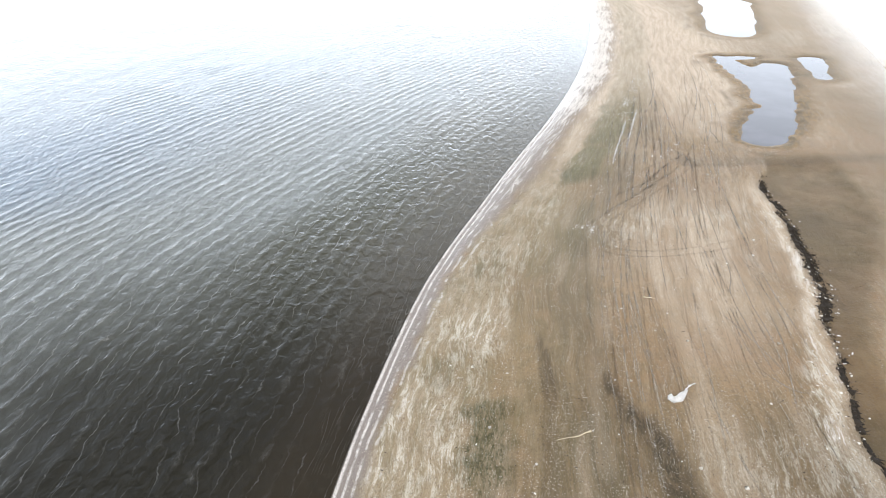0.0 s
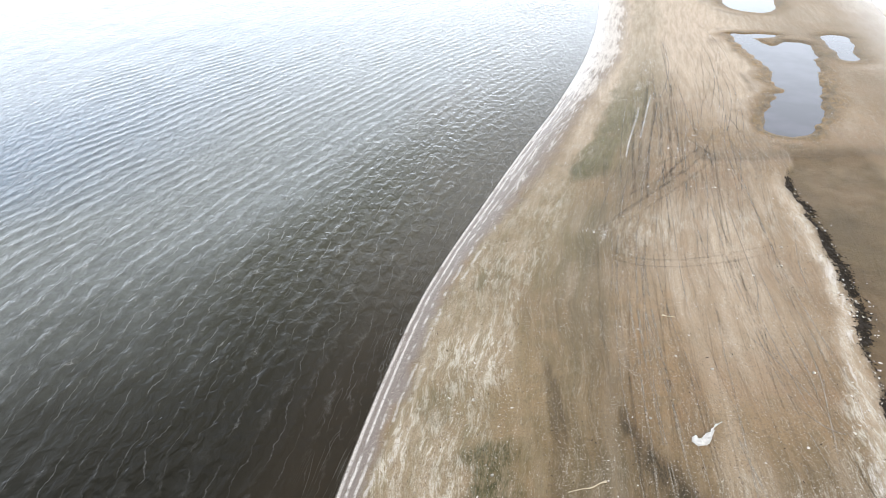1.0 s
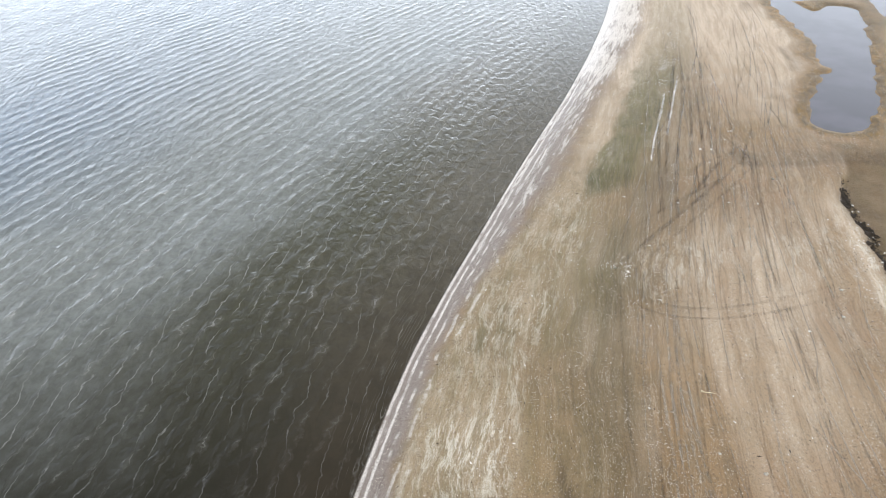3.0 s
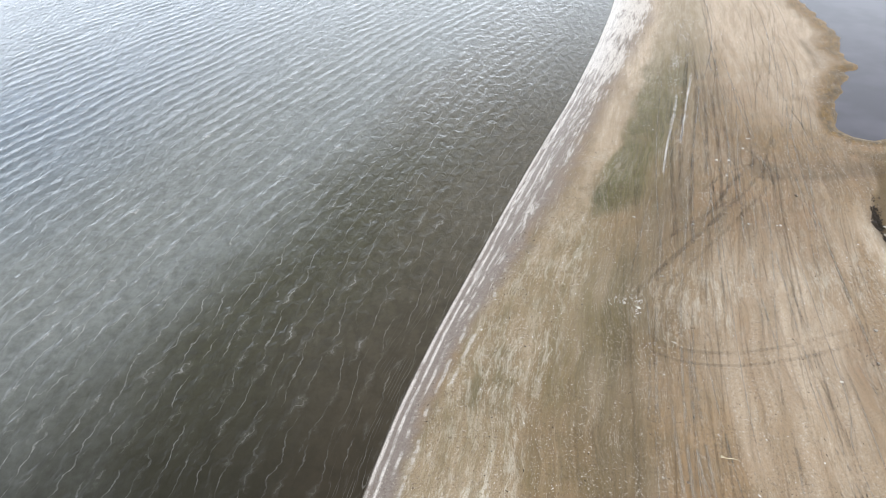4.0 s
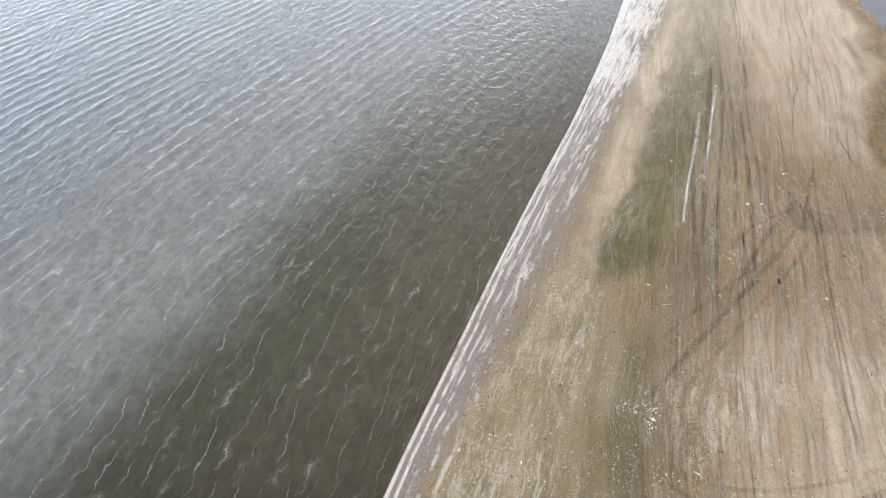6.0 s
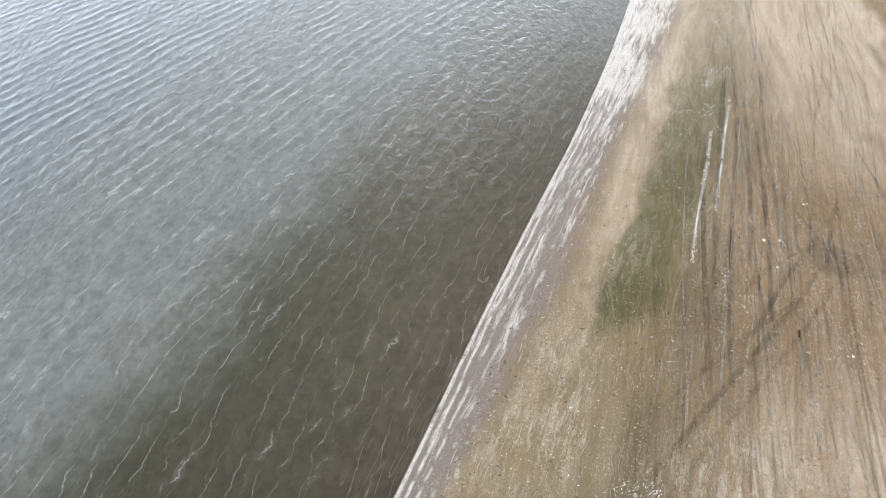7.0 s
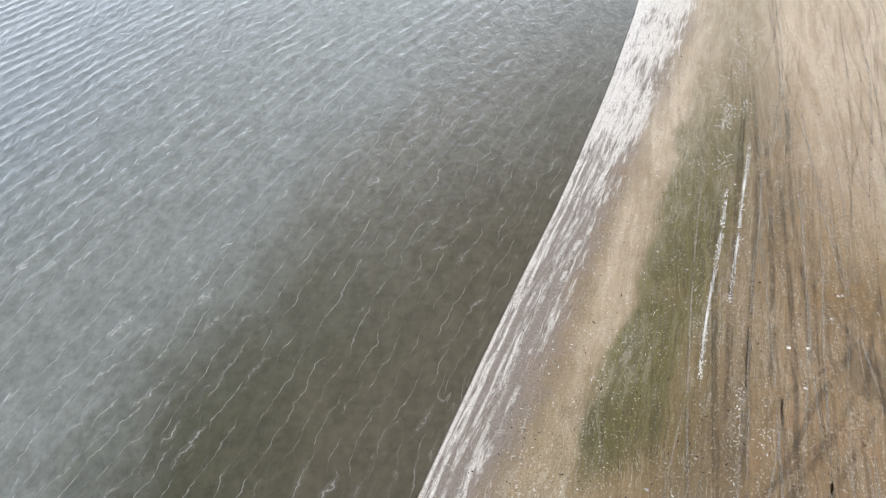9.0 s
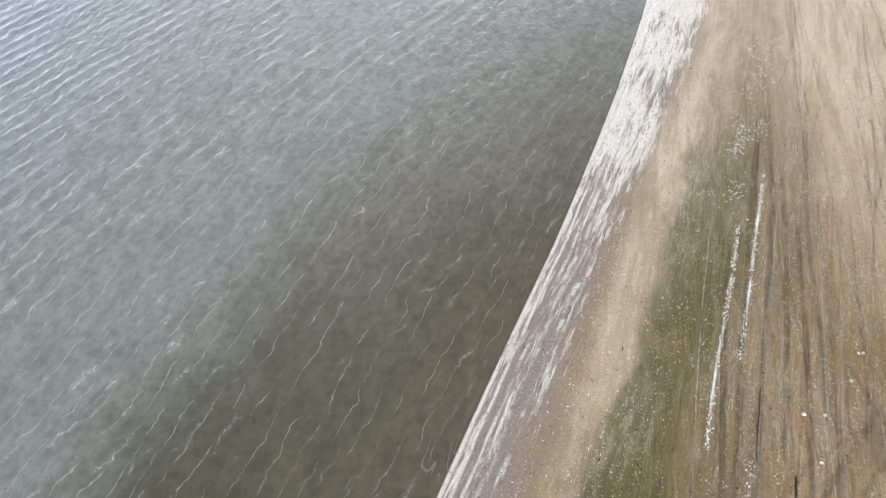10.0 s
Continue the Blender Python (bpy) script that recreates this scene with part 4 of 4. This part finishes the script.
def part(name, bm, material, parent=None, label=""):
    me = bpy.data.meshes.new(name)
    bm.normal_update()
    bm.to_mesh(me)
    bm.free()
    me.shade_smooth()
    me.materials.append(material)
    ob = new(name, me)
    if parent:
        ob.parent = parent
    if label:
        tagged(ob, label)
    return ob


def ground_at(x, y):
    return float(height(np.array([x]), np.array([y]))[0])


def wood_material(name, a, b):
    n = Nodes(name)
    w = n.where()
    f = n.noise(w, 6.0, 4, 0.6, (1, 1, 6))
    return n.surface(n.mix(n.ramp(f, 0.3, 0.7), a, b), 0.75, n.bump(f, 0.5, 0.02))


PALE_WOOD = wood_material("bleached_wood", (0.62, 0.55, 0.40), (0.42, 0.35, 0.24))
GROOVE_SHADE = wood_material("dark_groove_shade", (0.035, 0.028, 0.02), (0.07, 0.055, 0.04))


def build_stick(points, radius, material, name, label, category, knob=0.0):
    rng = random.Random(len(points))
    line = []
    pts = along_points(points, 0.18)
    for i, q in enumerate(pts):
        t = i / (len(pts) - 1)
        k = 0.55 + 0.45 * t + rng.uniform(-0.08, 0.08)
        if knob and t > 0.92:
            k += knob * (t - 0.92) / 0.08
        line.append((Vector((q.x + rng.uniform(-0.02, 0.02), q.y + rng.uniform(-0.02, 0.02), ground_at(q.x, q.y) + radius * k * 0.8)), k))
    bm = bmesh.new()
    strip(bm, line, radius)
    return tagged(part(name, bm, material), label, category)


def build_plastic():
    """A torn white sheet, crumpled into a hollow crescent, with a twisted tail."""
    n = Nodes("white_plastic_sheet")
    f = n.noise(n.where(), 5.0, 4, 0.6)
    mat = n.surface(n.mix(n.ramp(f, 0.35, 0.7), (0.93, 0.93, 0.92), (0.84, 0.84, 0.82)), 0.35, n.bump(f, 0.4, 0.05))
    spine = along_points([(17.1, 39.65), (17.15, 39.2), (17.6, 39.05), (18.05, 39.4), (18.6, 40.0), (19.1, 40.65), (19.8, 41.1)], 0.10)
    bm = bmesh.new()
    rows = []
    for i, q in enumerate(spine):
        t = i / (len(spine) - 1)
        wide = 0.30 * math.sin(math.pi * min(1, t * 1.5 + 0.10)) ** 0.6 if t < 0.55 else 0.04 + 0.20 * abs(math.sin((t - 0.5) * 13.0)) * (1.02 - t)
        a = spine[min(i + 1, len(spine) - 1)] - spine[max(i - 1, 0)]
        side = Vector((-a.y, a.x, 0)).normalized()
        row = []
        for j in range(9):
            v = j / 4 - 1
            p = q + side * (v * wide)
            crease = 0.16 * noise.noise(Vector((p.x * 3.1, p.y * 3.1, 1.0))) + 0.09 * noise.noise(Vector((p.x * 9.0, p.y * 9.0, 4.0)))
            if j in (0, 8):
                p = p + side * (0.12 * noise.noise(Vector((p.x * 7.0, p.y * 7.0, 9.0))))
            z = ground_at(p.x, p.y) + 0.05 + 0.28 * (1 - t) * (0.3 + 0.7 * max(v, -0.3)) + abs(crease)
            row.append(bm.verts.new((p.x + crease * 0.6, p.y + crease * 0.4, z)))
        rows.append(row)
    for r0, r1 in zip(rows, rows[1:]):
        for j in range(8):
            bm.faces.new((r0[j], r0[j + 1], r1[j + 1], r1[j]))
    bmesh.ops.solidify(bm, geom=bm.faces[:], thickness=0.02)
    return tagged(part("plastic_sheet", bm, mat), "crumpled white plastic sheet lying on bare sand", "sheet")


build_tracks()
build_litter()
build_plastic()
build_stick([(6.9, 35.0), (7.8, 35.25), (8.7, 35.4), (9.3, 35.75), (9.75, 35.85)], 0.05, PALE_WOOD, "driftwood_stick", "bleached driftwood stick with a knob, on bare sand", "driftwood", knob=1.4)
# added dark rod that draws the shadow in a narrow, deep rut
build_stick([(26.5, 88.1), (27.0, 89.8), (27.5, 91.3), (27.95, 92.8)], 0.045, GROOVE_SHADE, "groove_shade_rod", "thin dark rod standing in for the shade of a rut's groove", "pole")


def build_shell(seed):
    """One half of a large cockle: a ribbed, domed fan."""
    rng = random.Random(seed)
    bm = bmesh.new()
    rings, spokes = 4, 14
    hinge = bm.verts.new((0, -0.42, 0.10))
    rows = []
    for i in range(1, rings + 1):
        t = i / rings
        row = []
        for j in range(spokes + 1):
            a = math.pi * (0.08 + 0.84 * j / spokes)
            rib = 1 + 0.05 * (j % 2) * t
            row.append(bm.verts.new((math.cos(a) * 0.52 * t * rib, -0.42 + math.sin(a) * 0.92 * t * rib, 0.03 + 0.26 * math.sin(math.pi * min(1, 0.25 + 0.75 * t)) + rng.uniform(-0.01, 0.01))))
        rows.append(row)
    for j in range(spokes):
        bm.faces.new((hinge, rows[0][j], rows[0][j + 1]))
    for r0, r1 in zip(rows, rows[1:]):
        for j in range(spokes):
            bm.faces.new((r0[j], r1[j], r1[j + 1], r0[j + 1]))
    bmesh.ops.solidify(bm, geom=bm.faces[:], thickness=0.03)
    return tagged(part("shell", bm, SHELL), "large bleached white shell half lying on sand", "shell", "large shells on the beach")


def build_clump(seed):
    """A knot of dried weed: curled straps round a matted heart."""
    rng = random.Random(seed)
    root = tagged(new("weed_clump"), "dark tangled clump of dried weed by the channel bank", "weed clump", "weed clumps along the bank")
    bm = bmesh.new()
    bmesh.ops.create_icosphere(bm, subdivisions=2, radius=0.34)
    for v in bm.verts:
        k = 1 + 0.5 * noise.noise(v.co * 5 + Vector((seed, 0, 0)))
        v.co = Vector((v.co.x * k * 1.2, v.co.y * k, max(v.co.z * 0.45 * k, -0.03)))
    part("matted_heart", bm, WEED, root)
    for k in range(7):
        a = rng.uniform(0, 2 * math.pi)
        p = Vector((math.cos(a) * 0.15, math.sin(a) * 0.15, 0.10))
        line = []
        for i in range(7):
            line.append((p.copy(), 1.0 - 0.1 * i))
            a += rng.uniform(-0.7, 0.7)
            p += Vector((math.cos(a) * 0.12, math.sin(a) * 0.12, 0))
            p.z = max(0.02, p.z + rng.uniform(-0.06, 0.03))
        bm = bmesh.new()
        strip(bm, line, 0.035, 5)
        part("strand", bm, WEED, root)
    return root


def place_copies():
    shells = [build_shell(k) for k in range(2)]
    for k, (x, y) in enumerate(SHELL_SPOTS):
        size, turn = 0.24 + 0.12 * ((k * 37) % 10) / 10, (k * 67) % 360
        m = pose(x, y, ground_at(x, y) + 0.005, 0, 0, turn) @ Matrix.Diagonal((size, size, size, 1))
        if k < len(SHELL_SPOTS) - 2:
            copy_thing(shells[k % 2], m)
        else:
            shells[k - len(SHELL_SPOTS) + 2].matrix_world = m
    clumps = [build_clump(k) for k in range(3)]
    rng = random.Random(21)
    for k in range(44):
        y = rng.choice((rng.uniform(46, 72), rng.uniform(46, 72), rng.uniform(29, 46), rng.uniform(72, 82)))
        x = float(ditch_x(np.array([y]))[0]) + 0.3 + rng.uniform(-0.25, 0.55)
        size = rng.uniform(0.5, 1.15)
        m = pose(x, y, ground_at(x, y) + 0.01, 0, 0, rng.uniform(0, 360)) @ Matrix.Diagonal((size, size, size * 0.8, 1))
        if k < 41:
            copy_thing(clumps[k % 3], m)
        else:
            clumps[k - 41].matrix_world = m


SHELL_SPOTS = [(18.5, 48.5), (21.1, 46.9), (29.4, 46.3), (25.3, 38.6), (29.4, 39.9), (32.9, 40.5), (31.4, 36.9), (19.9, 30.3), (17.2, 32.1), (14.4, 41.6), (39.1, 68.5), (33.5, 61.8), (1.7, 36.5), (5.0, 32.7), (0.6, 43.8), (33.5, 61.9), (16.1, 52.1), (35.0, 65.3), (15.3, 69.0), (16.4, 68.4), (14.5, 52.5), (29.7, 79.5), (29.9, 60.2), (35.4, 95.5), (36.2, 84.0), (32.7, 79.2), (18.8, 81.1), (19.4, 72.3), (24.3, 79.7), (31.5, 91.0), (35.1, 95.5), (33.9, 93.4), (30.3, 87.9), (24.8, 98.2), (30.2, 91.1)]
place_copies()
build_stick([(19.95, 53.75), (19.6, 53.85), (19.2, 53.9), (18.85, 54.0)], 0.05, PALE_WOOD, "driftwood_stick", "short pale driftwood stick with a thick end, on sand", "driftwood", knob=1.2)
